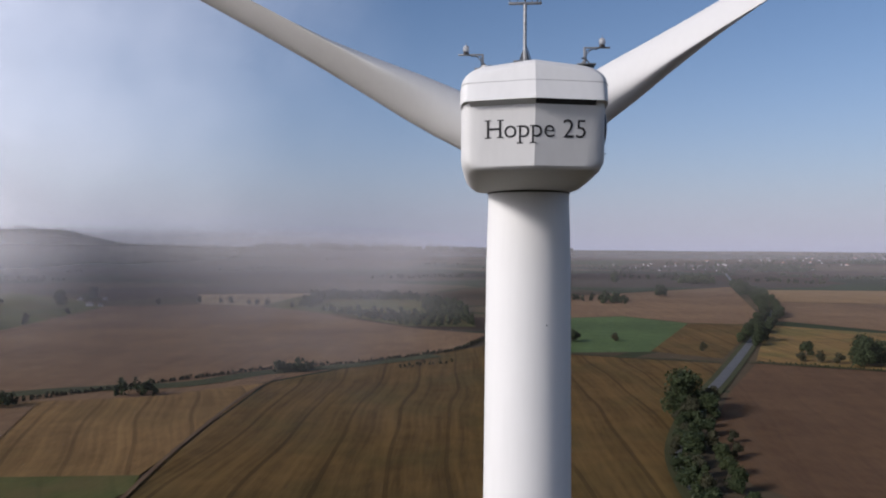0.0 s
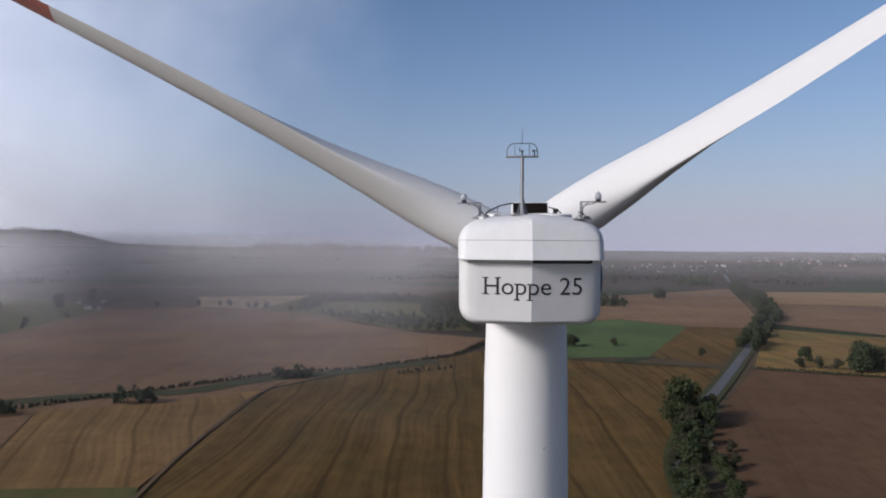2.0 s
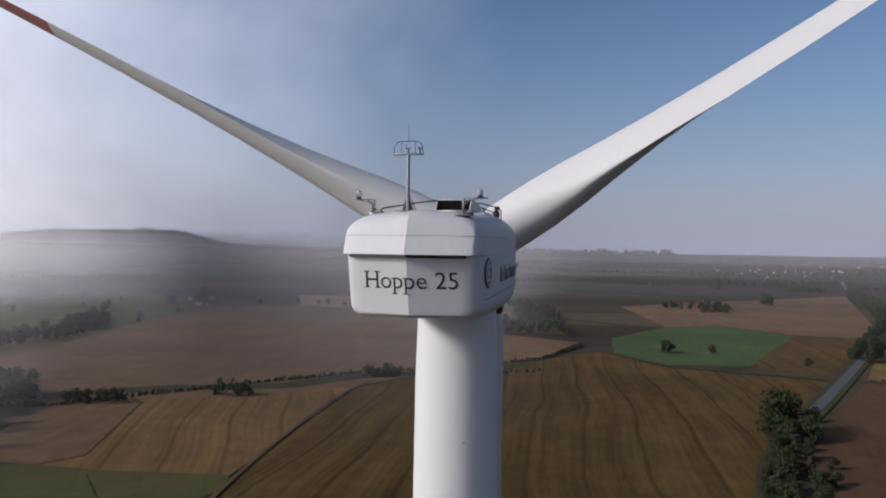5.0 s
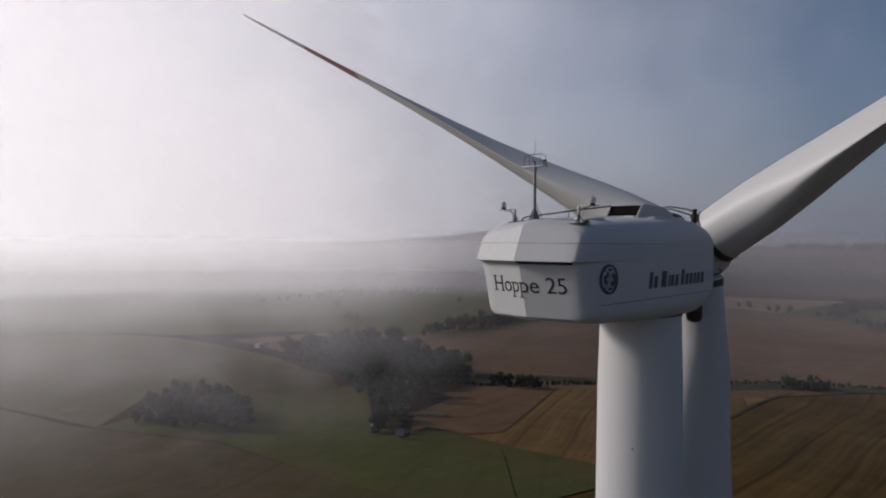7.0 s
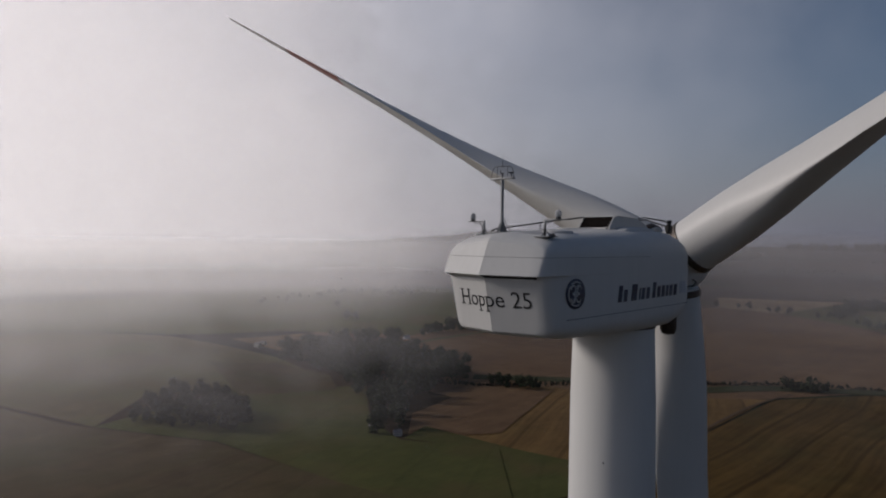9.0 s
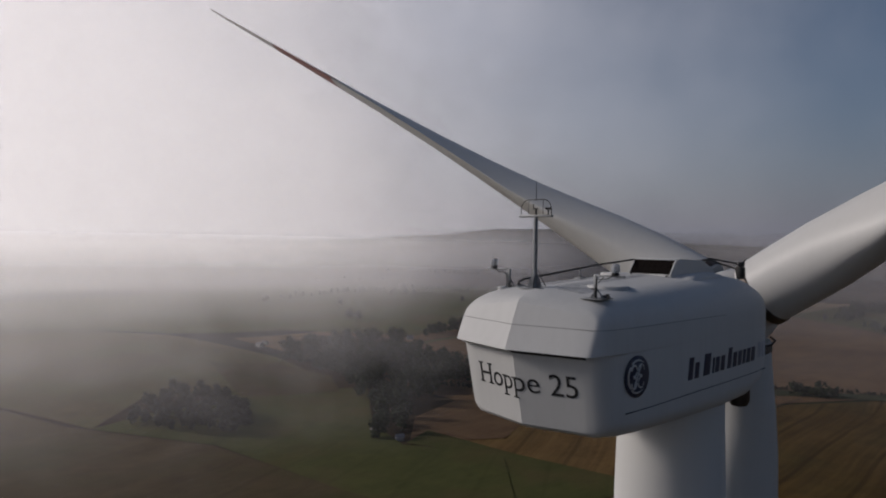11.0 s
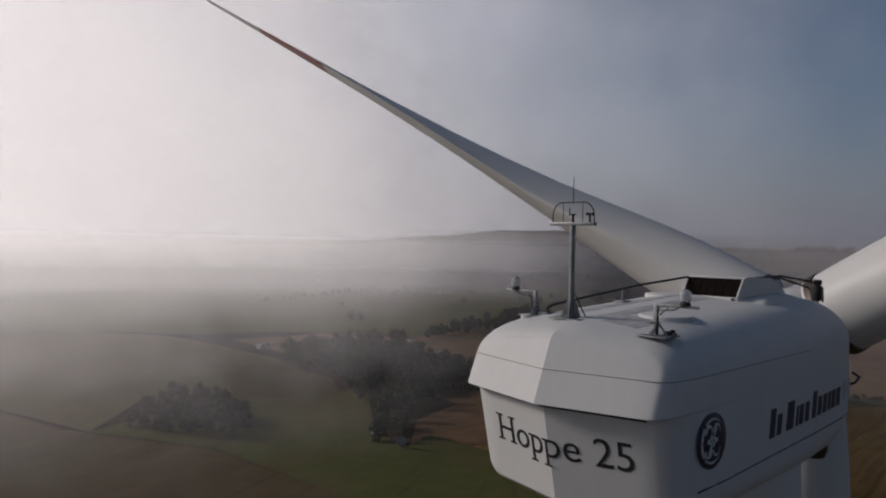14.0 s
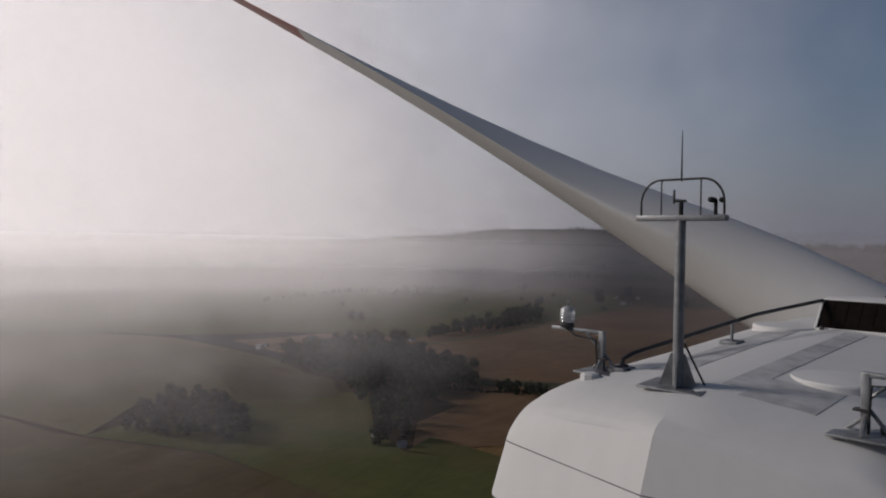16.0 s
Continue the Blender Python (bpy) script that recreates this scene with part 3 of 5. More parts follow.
def lettering():
    cu = bpy.data.curves.new("lettering", "FONT")
    cu.body, cu.size, cu.extrude, cu.align_x, cu.resolution_u = "Hoppe 25", 0.66, 0.003, "CENTER", 6
    cu.offset = -0.002
    tmp = bpy.data.objects.new("tmp", cu)
    scene.collection.objects.link(tmp)
    me = bpy.data.meshes.new_from_object(tmp.evaluated_get(bpy.context.evaluated_depsgraph_get()))
    bpy.data.objects.remove(tmp)
    bm = bmesh.new()
    bm.from_mesh(me)
    bmesh.ops.bisect_plane(bm, geom=bm.verts[:] + bm.edges[:] + bm.faces[:], plane_co=(0, 0, 0), plane_no=(1, 0, 0), dist=0.0005)
    # slab serifs at the feet and heads of the upright strokes
    isles, seen = [], set()
    for v in bm.verts:
        if v not in seen:
            stack, isle = [v], []
            seen.add(v)
            while stack:
                q = stack.pop()
                isle.append(q)
                for e in q.link_edges:
                    o = e.other_vert(q)
                    if o not in seen:
                        seen.add(o)
                        stack.append(o)
            isles.append((min(q.co.x for q in isle), max(q.co.x for q in isle), min(q.co.y for q in isle), max(q.co.y for q in isle)))
    cap = max(i[3] for i in isles)
    serifs = []
    for x0, x1, y0, y1 in isles:
        feet = []
        if y0 > -0.01 * cap and y0 < 0.01 * cap and y1 > 0.97 * cap and x0 < -0.5:
            feet = [(x0, y0), (x0, y1), (x1 - 0.055, y0), (x1 - 0.055, y1)]
        elif y0 < -0.1:
            feet = [(x0, y0)]
        for fx, fy in feet:
            serifs.append(((fx + 0.028, fy + (0.008 if fy < 0.1 else -0.008)), 0.17))
        if y0 < -0.1:
            serifs.append(((x0 - 0.015, y1 - 0.02), 0.09))
    xs = [v.co.x for v in bm.verts]
    w = max(xs) - min(xs)
    for v in bm.verts:
        x = 0.045 + (v.co.x - (max(xs) + min(xs)) / 2) * 2.55 / w
        z = 78.93 + v.co.y
        v.co = Vector((x, rear_y(x) - 0.24 * (z - 79.3) - 0.006 - v.co.z, z))
    isles.sort()
    ends = [(max(i[1] for i in isles[:k]), isles[k][0]) for k in range(1, len(isles))]
    gap = max(ends, key=lambda e: e[1] - e[0])
    gap_x = 0.045 + ((gap[0] + gap[1]) / 2 - (max(xs) + min(xs)) / 2) * 2.55 / w
    digits = bm.copy()
    bmesh.ops.delete(bm, geom=[v for v in bm.verts if v.co.x > gap_x], context="VERTS")
    bmesh.ops.delete(digits, geom=[v for v in digits.verts if v.co.x <= gap_x], context="VERTS")
    part("lettering", bm, INK, nacelle, "black lettering reading Hoppe", 0)
    part("lettering", digits, INK, nacelle, "black numerals reading 25", 0)
    for (fx, fy), wide in serifs:
        bm = bmesh.new()
        x, z = 0.045 + (fx - (max(xs) + min(xs)) / 2) * 2.55 / w, 78.93 + fy
        box(bm, (x, rear_y(x) - 0.24 * (z - 79.3) - 0.006, z), (wide, 0.006, 0.028), Matrix.Rotation(math.atan(VEE) * (1 if x > 0 else -1), 4, "Z"))
        part("serif", bm, INK, nacelle, "", 0)


lettering()


def side_x(y):
    return float(np.interp(y, (-1.5, -0.6, 1.5, 3.5, 4.8, 5.5), (1.93, 1.98, 2.02, 2.06, 2.06, 2.02)))


EMBLEM_AXIS = Vector((1, -0.055, 0)).normalized()


def nacelle_fittings():
    # seam round the roof shell, laid on its surface
    bm = bmesh.new()
    zs = 80.35
    for s in (-1, 1):
        w, z0, z1, r0, r1, y, vee, lean, zref = ROOF_ROWS[0]
        pts = [(s * x, y + vee * x + lean * (zs - zref) - 0.001, zs) for x in (0.0, 0.5, 1.0, 1.4, 1.6)]
        for row in ROOF_ROWS[:9]:
            w, z0, z1, r0, r1, y, vee, lean, zref = row
            over = max(0.0, zs - (z1 - r1))
            x = w - r1 + math.sqrt(max(0.0, r1 * r1 - over * over))
            pts.append((s * (x + 0.0005), y + vee * x + lean * (zs - zref), zs))
        tube(bm, pts, 0.006, 6)
    part("seam", bm, SEAM, nacelle, "dark joint line round the roof shell")
    # sloping underside of the lip: closed on one half, an air outlet on the other
    for s, x1, mat, nm, lab in ((-1, 1.66, WHITE, "lip_soffit", "white sloping underside of the lip"), (1, 1.56, BLACK, "air_outlet", "black air outlet under the lip")):
        bm = bmesh.new()
        prof = [(-2.885, 79.839), (-2.50, 79.839), (-2.56, 79.74), (-2.60, 79.73)]
        loft(bm, [[(s * x, yy + VEE * x, z) for yy, z in prof] for x in (0.012, x1 * 0.5, x1)])
        part(nm, bm, mat, nacelle, lab, 0)
    # side stripe
    bm = bmesh.new()
    n = 12
    for k in range(n):
        y0, y1 = -1.4 + 7.0 * k / n, -1.4 + 7.0 * (k + 1) / n
        z0, z1 = 78.62 + 0.14 * k / n, 78.62 + 0.14 * (k + 1) / n
        box(bm, (side_x((y0 + y1) / 2) - 0.004, (y0 + y1) / 2, (z0 + z1) / 2), (0.03, (y1 - y0) * 1.01, 0.016))
    part("side_stripe", bm, NAVY, nacelle, "thin dark blue stripe", 0)
    # round emblem: disc, ring and a plain inner shape
    bm = bmesh.new()
    lathe(bm, (1.94, -1.02, 79.34), [(0.42, 0.0), (0.43, 0.005), (0.43, 0.030), (0.42, 0.034)], 48, EMBLEM_AXIS)
    em = part("emblem", bm, NAVY, nacelle, "round dark blue emblem with plain white swirl")
    bm = bmesh.new()
    for ang in (0, 90, 180, 270):
        pts = [(1.968, -1.02 + 0.345 * math.cos(radians(ang + a)), 79.34 + 0.335 * math.sin(radians(ang + a))) for a in range(-40, 41, 8)]
        tube(bm, pts, 0.02, 6)
    part("emblem_ring", bm, WHITE, em)
    bm = bmesh.new()
    for sy, sz in ((-1, 1), (1, 1), (-1, -1), (1, -1)):
        pts = [(1.968, -1.02 + sy * (0.13 + 0.105 * math.cos(a)), 79.34 + sz * (0.125 + 0.115 * math.sin(a))) for a in [k * 0.5 for k in range(11)]]
        tube(bm, pts, 0.024, 6)
    tube(bm, [(1.968, -1.14, 79.14), (1.968, -1.02, 79.34), (1.968, -0.90, 79.55)], 0.024, 6)
    part("emblem_swirl", bm, WHITE, em)
    # maker's lettering as plain upright bars in word groups
    words = [(1.12, [0.26, 0.24]), (1.86, [0.40, 0.10, 0.24, 0.24]), (3.12, [0.24, 0.25, 0.24, 0.18, 0.25, 0.25])]
    for y, ws in words:
        for i, w in enumerate(ws):
            h = 0.50 if i == 0 else 0.36
            bm = bmesh.new()
            z0 = 78.985 + 0.022 * (y - 1)
            sx = side_x(y) + 0.004
            k = h
            lean = 0.16 * k
            face = [(y, z0), (y + w * 0.8, z0), (y + w * 0.8 + lean, z0 + k), (y + lean, z0 + k)]
            loft(bm, [[(sx + dx, py, pz) for py, pz in face] for dx in (-0.01, 0.01)])
            part("letter_bar", bm, NAVY, nacelle, "", 0)
            y += w + 0.05
    y = 5.0
    for w in (0.07, 0.18, 0.16):
        bm = bmesh.new()
        box(bm, (side_x(y) + 0.001, y + w / 2, 79.30), (0.02, w, 0.40))
        part("letter_bar", bm, plain_mat("pale_grey_vinyl", (0.42, 0.43, 0.46), 0.5, 0, 0.1, 5.0), nacelle, "pale grey marking bar", 0)
        y += w + 0.06


nacelle_fittings()


def roof_fittings():
    # thin walkway strips laid on the roof
    grip = plain_mat("worn_grey_walkway", (0.37, 0.37, 0.37), 0.85, 0, 0.3, 3.0, 0.01)
    for x0, x1, y0, y1 in ((-0.92, -0.52, -0.9, 2.5), (0.30, 0.95, -1.55, -0.75), (0.05, 0.30, -1.3, 2.4)):
        bm = bmesh.new()
        nx, ny = 4, 14
        rows = [[(x0 + (x1 - x0) * i / nx, y0 + (y1 - y0) * k / ny) for i in range(nx + 1)] for k in range(ny + 1)]
        for low, high in ((-0.02, 0.005),):
            loft(bm, [[(x, y, roof_z(x, y) + high) for x, y in row] + [(x, y, roof_z(x, y) + low) for x, y in row[::-1]] for row in rows])
        part("walkway_strip", bm, grip, nacelle, "worn grey walkway strip")
    bm = bmesh.new()
    lathe(bm, (-1.30, -1.46, roof_z(-1.30, -1.46) - 0.03), [(0.10, 0.0), (0.10, 0.07), (0.085, 0.085), (0.02, 0.09)], 8)
    part("vent_cap", bm, WHITE, nacelle, "small pale eight-sided cap", 0)
    # low round covers
    for x, y, r in ((0.78, -0.28, 0.46), (-0.8, 2.75, 0.46)):
        bm = bmesh.new()
        z = roof_z(x, y)
        lathe(bm, (x, y, z - 0.08), [(r, 0.0), (r, 0.10), (r * 0.97, 0.118), (r * 0.6, 0.135), (0.02, 0.14)], 40)
        part("round_cover", bm, WHITE, nacelle, "low round white cover")
    # hatch with sloping dark louvre
    prof = [(2.58, 81.10), (2.60, 81.27), (2.90, 81.63), (3.12, 81.67), (4.35, 81.62), (4.9, 81.43), (5.2, 81.25), (5.2, 81.10)]
    bm = bmesh.new()
    loft(bm, [[(x, y, z) for y, z in prof] for x in (-0.40, -0.36, 0.76, 0.80)])
    bmesh.ops.bevel(bm, geom=[e for e in bm.edges if e.calc_length() > 0.3], offset=0.02, segments=2, affect="EDGES")
    h = part("roof_hatch", bm, WHITE, nacelle, "white boxed roof hatch", 30)
    d = Vector((0, 0.30, 0.36)).normalized()
    rot = Matrix.Rotation(math.atan2(d.z, d.y), 4, "X")
    out = Vector((0, -d.z, d.y))
    mid = Vector((0.20, 2.75, 81.45))
    bm = bmesh.new()
    box(bm, mid + out * 0.002, (1.13, 0.45, 0.02), rot)
    part("louvre_panel", bm, MESH, h, "dark brown sloping intake mesh")
    for k in range(6):
        bm = bmesh.new()
        box(bm, mid + out * 0.014 + Vector((-0.42 + 0.168 * k, 0, 0)), (0.012, 0.43, 0.008), rot)
        part("louvre_bar", bm, MESH, h, "", 0)
    for shift, size in ((d * 0.232, (1.20, 0.022, 0.034)), (Vector((-0.582, 0, 0)), (0.034, 0.47, 0.034)), (Vector((0.582, 0, 0)), (0.034, 0.47, 0.034))):
        bm = bmesh.new()
        box(bm, mid + shift + out * 0.012, size, rot, 0.006)
        part("hatch_rim", bm, WHITE, h, "thin white rim round the intake")
    for dx in (-0.30, 0.70):
        bm = bmesh.new()
        box(bm, (dx, 2.565, roof_z(dx, 2.565) + 0.02), (0.05, 0.04, 0.06), None, 0.008)
        part("hatch_foot", bm, DARK, h, "small dark hatch stop")
    # low pads moulded on the roof beside and before the hatch
    for x0, x1, y0, y1, h in ((0.78, 1.30, 2.75, 4.7, 0.085), (-0.45, 1.0, 4.95, 5.5, 0.04)):
        bm = bmesh.new()
        rows = []
        for k in range(13):
            y = y0 + (y1 - y0) * k / 12
            e = min(1.0, min(k, 12 - k) / 1.5)
            xs = [x0 + (x1 - x0) * i / 8 for i in range(9)]
            rows.append([(x, y, roof_z(x, y) + h * e * min(1.0, min(i, 8 - i) / 1.2)) for i, x in enumerate(xs)] + [(x, y, roof_z(x, y) - 0.03) for x in xs[::-1]])
        loft(bm, rows)
        part("roof_pad", bm, WHITE, nacelle, "low white moulded pad", 50)
    # long hand rail
    bm = bmesh.new()
    tube(bm, [(-1.22, -0.98, 81.00), (-1.21, -0.96, 81.11), (-1.17, -0.82, 81.165), (-0.98, 0.6, 81.335), (-0.80, 1.6, 81.47), (-0.55, 2.4, 81.565), (-0.38, 2.85, 81.625)], 0.024, 10)
    r = part("hand_rail", bm, DARK, nacelle, "dark bent steel hand rail")
    for x, y, top in ((-1.22, -0.98, 81.06), (-0.89, 1.1, 81.40)):
        z = roof_z(x, y) - 0.005
        bm = bmesh.new()
        box(bm, (x, y, z + 0.02), (0.22, 0.26, 0.05), None, 0.008)
        tube(bm, [(x, y, z + 0.02), (x, y, top)], 0.02, 8)
        part("rail_foot", bm, STEEL, r, "steel foot plate")
    # front rails and sensors
    bm = bmesh.new()
    tube(bm, [(0.55, 4.75, 81.3), (0.58, 4.8, 81.62), (0.75, 4.9, 81.66), (1.25, 5.35, 81.55), (1.45, 5.5, 81.42), (1.45, 5.55, 81.1)], 0.024, 8)
    tube(bm, [(0.1, 5.2, 81.2), (0.1, 5.25, 81.58), (0.5, 5.5, 81.6), (1.1, 5.75, 81.38), (1.2, 5.78, 81.0)], 0.024, 8)
    part("front_rail", bm, DARK, nacelle, "dark bent rail at the rotor end")
    bm = bmesh.new()
    lathe(bm, (1.25, 5.75, 81.1), [(0.10, 0.0), (0.12, 0.1), (0.12, 0.28), (0.07, 0.36)], 16)
    box(bm, (1.28, 5.72, 81.52), (0.16, 0.16, 0.12), Matrix.Rotation(0.5, 4, "Z"), 0.02)
    part("sensor_box", bm, BLACK, nacelle, "black sensor on a short post")
    bm = bmesh.new()
    tube(bm, [(1.75, 5.9, 79.25), (1.95, 6.2, 79.3), (2.0, 6.35, 79.42), (1.85, 6.4, 79.5)], 0.03, 8)
    part("hook_rail", bm, DARK, nacelle, "dark bent hook at the rotor end")
    bm = bmesh.new()
    lathe(bm, (1.28, 5.75, 77.56), [(0.08, 0.0), (0.22, 0.05), (0.28, 0.2), (0.28, 0.8), (0.25, 0.9)], 24)
    part("drive_cover", bm, GREASE, nacelle, "dark rounded cover below the housing")
    bm = bmesh.new()
    box(bm, (TX + 0.55, TY - 1.44, 73.55), (0.04, 0.04, 0.07), None, 0.01)
    part("cable_clip", bm, STEEL, turbine, "small grey bracket on the tower")


roof_fittings()


# ---- instruments standing on the roof ----
def mast():
    x, y, z1 = -0.235, -1.62, 82.60
    z0 = roof_z(x, y) - 0.01
    th = empty("weather_mast", x, y, z0, "grey steel mast with wind sensors and lightning rod on the roof", "mast")
    bm = bmesh.new()
    tube(bm, [(x, y, z0), (x, y, z1)], 0.048, 16)
    part("pole", bm, STEEL, th)
    bm = bmesh.new()
    box(bm, (x, y, z0 + 0.012), (0.62, 0.42, 0.025), Matrix.Rotation(radians(3), 4, "X"), 0.006)
    part("base_plate", bm, STEEL, th)
    for a in (0, 90, 180, 270):
        bm = bmesh.new()
        m = Matrix.Translation((x, y, z0 + 0.02)) @ Matrix.Rotation(radians(a + 20), 4, "Z")
        vs = [m @ Vector(p) for p in ((0.035, -0.008, 0), (0.17, -0.008, 0), (0.065, -0.008, 0.30), (0.035, -0.008, 0.30))]
        vt = [m @ Vector(p) for p in ((0.035, 0.008, 0), (0.17, 0.008, 0), (0.065, 0.008, 0.30), (0.035, 0.008, 0.30))]
        loft(bm, [vs, vt])
        part("gusset", bm, STEEL, th, "", 0)
    bm = bmesh.new()
    tube(bm, [(x + 0.05, y + 0.02, z0 + 0.42), (x + 0.20, y + 0.14, z0 + 0.03)], 0.010, 8)
    part("brace", bm, DARK, th)
    bm = bmesh.new()
    box(bm, (x, y, z1 + 0.02), (0.88, 0.09, 0.055), None, 0.008)
    part("cross_arm", bm, STEEL, th)
    bm = bmesh.new()
    w, h, zt = 0.41, 0.33, z1 + 0.05
    pts = [(x - w, y, zt)] + [(x - w + 0.2 - 0.2 * math.cos(a), y, zt + h - 0.22 + 0.22 * math.sin(a)) for a in [k * math.pi / 14 for k in range(8)]]
    pts += [(x + w - 0.2 + 0.2 * math.sin(a), y, zt + h - 0.22 + 0.22 * math.cos(a)) for a in [k * math.pi / 14 for k in range(8)]] + [(x + w, y, zt)]
    tube(bm, pts, 0.011, 8)
    part("hoop", bm, DARK, th, "thin guard hoop")
    for dx in (-0.20, 0.19):
        bm = bmesh.new()
        tube(bm, [(x + dx, y, zt - 0.01), (x + dx, y, zt + h)], 0.008, 6)
        part("hoop_bar", bm, DARK, th)
    bm = bmesh.new()
    tube(bm, [(x, y, zt + h - 0.02), (x, y, 83.43)], 0.010, 8, 0.004)
    part("lightning_rod", bm, DARK, th, "thin pointed lightning rod")
    bm = bmesh.new()
    tube(bm, [(x - 0.0, y, zt - 0.01), (x - 0.0, y, zt + 0.12)], 0.022, 8)
    tube(bm, [(x - 0.07, y, zt + 0.13), (x + 0.05, y, zt + 0.13)], 0.012, 8)
    box(bm, (x - 0.07, y, zt + 0.17), (0.02, 0.006, 0.13))
    part("wind_vane", bm, BLACK, th, "small black wind vane")
    bm = bmesh.new()
    ax = x + 0.33
    tube(bm, [(ax, y, zt - 0.01), (ax, y, zt + 0.12)], 0.018, 8)
    for a in (10, 130, 250):
        c = Vector((ax + 0.055 * math.cos(radians(a)), y + 0.055 * math.sin(radians(a)), zt + 0.13))
        lathe(bm, c - Vector((0, 0, 0.025)), [(0.008, 0), (0.026, 0.012), (0.03, 0.03), (0.02, 0.05)], 10)
    part("anemometer", bm, BLACK, th, "black cup anemometer")


mast()


def beacon(bx, by, side):
    """Obstruction light on a bent bracket; side: -1 or 1, the way that its arm points."""
    z0 = roof_z(bx, by) + 0.005
    lift = 81.02 - z0
    th = empty("obstruction_light", bx, by, z0, "clear glass obstruction light on a bent steel bracket", "aviation light", "lights on the nacelle roof")
    bm = bmesh.new()
    box(bm, (bx, by, z0 + (lift + 0.39) / 2), (0.062, 0.062, lift + 0.39), None, 0.008)
    part("post", bm, STEEL, th)
    bm = bmesh.new()
    box(bm, (bx + 0.03, by, z0 + 0.01), (0.50, 0.46, 0.022), None, 0.005)
    part("foot_plate", bm, STEEL, th)
    for dx, dy, h in ((0.17, 0.03, 0.24), (-0.15, 0.06, 0.15), (0.02, -0.17, 0.17)):     # flat struts bracing the post
        bm = bmesh.new()
        tube(bm, [(bx, by, z0 + h), (bx + dx, by + dy, z0 + 0.02)], 0.017, 6)
        part("strut", bm, STEEL, th, "", 0)
    bm = bmesh.new()
    box(bm, (bx - side * 0.02, by - 0.01, z0 + lift + 0.10), (0.12, 0.085, 0.022), None, 0.005)
    part("cable_clamp", bm, DARK, th, "dark clamp round the post")
    bm = bmesh.new()
    tip = bx + side * 0.66
    box(bm, ((bx + tip) / 2 - side * 0.01, by, z0 + lift + 0.375), (0.70, 0.055, 0.04), None, 0.008)
    part("arm", bm, STEEL, th)
    bm = bmesh.new()
    tube(bm, [(bx + side * 0.01, by - 0.01, z0 + lift + 0.18), (bx + side * 0.2, by - 0.01, z0 + lift + 0.355)], 0.014, 8)
    part("arm_brace", bm, STEEL, th)
    lx = bx + side * 0.46
    bm = bmesh.new()
    lathe(bm, (lx, by, z0 + lift + 0.39), [(0.075, 0), (0.08, 0.02), (0.08, 0.04), (0.05, 0.065)], 24)
    part("lamp_base", bm, DARK, th)
    bm = bmesh.new()
    lathe(bm, (lx, by, z0 + lift + 0.45), [(0.070, 0.0), (0.090, 0.02), (0.083, 0.035), (0.090, 0.05), (0.083, 0.065), (0.090, 0.08), (0.083, 0.095), (0.088, 0.11), (0.076, 0.15), (0.045, 0.175), (0.014, 0.182)], 24)
    part("lens", bm, GLASSY, th, "ribbed clear glass lens")
    bm = bmesh.new()
    tube(bm, [(lx, by, z0 + lift + 0.61), (lx, by, z0 + lift + 0.70)], 0.008, 6)
    part("spike", bm, STEEL, th)
    bm = bmesh.new()
    tube(bm, [(lx, by - 0.05, z0 + lift + 0.40), (lx - side * 0.15, by - 0.06, z0 + lift + 0.32), (bx + side * 0.05, by - 0.05, z0 + lift + 0.30), (bx + side * 0.03, by - 0.05, z0 + 0.03)], 0.011, 6)
    part("cable", bm, BLACK, th, "black cable")
    bm = bmesh.new()
    for dx, dy, size, turn in ((0.13, 0.10, (0.10, 0.08, 0.06), 0.3), (0.20, 0.14, (0.07, 0.06, 0.085), 0.9), (0.255, 0.10, (0.06, 0.07, 0.045), 0.1)):
        box(bm, (bx + dx, by + dy, z0 + 0.02 + size[2] / 2), size, Matrix.Rotation(turn, 4, "Z"), 0.015)
    part("junction_box", bm, DARK, th, "small dark junction box")


beacon(-1.37, -1.12, -1)
beacon(1.34, -1.66, 1)


# ==== trees, hedges and woods ====
def crown_points(rng, height, width, n, base=0.22):
    """Centres and sizes of leaf clumps for a crown with several lobes."""
    lobes = []
    for k in range(9):
        a, h = rng.uniform(0, 2 * math.pi), rng.uniform(base + 0.12, 0.86)
        spread = width * 0.5 * (0.62 if h < 0.65 else 0.38)
        lobes.append((spread * math.cos(a) * rng.uniform(0.3, 1), spread * math.sin(a) * rng.uniform(0.3, 1), h * height, width * rng.uniform(0.17, 0.29)))
    lobes.append((0, 0, 0.62 * height, width * 0.33))
    pts = []
    for k in range(n):
        lx, ly, lz, lr = lobes[rng.randrange(len(lobes))]
        v = Vector((rng.gauss(0, 1), rng.gauss(0, 1), rng.gauss(0, 1))).normalized()
        d = lr * rng.uniform(0.55, 1.08)
        p = Vector((lx, ly, lz)) + v * d
        p.z = max(p.z, base * height * rng.uniform(0.7, 1.2))
        pts.append((p, v))
    return pts


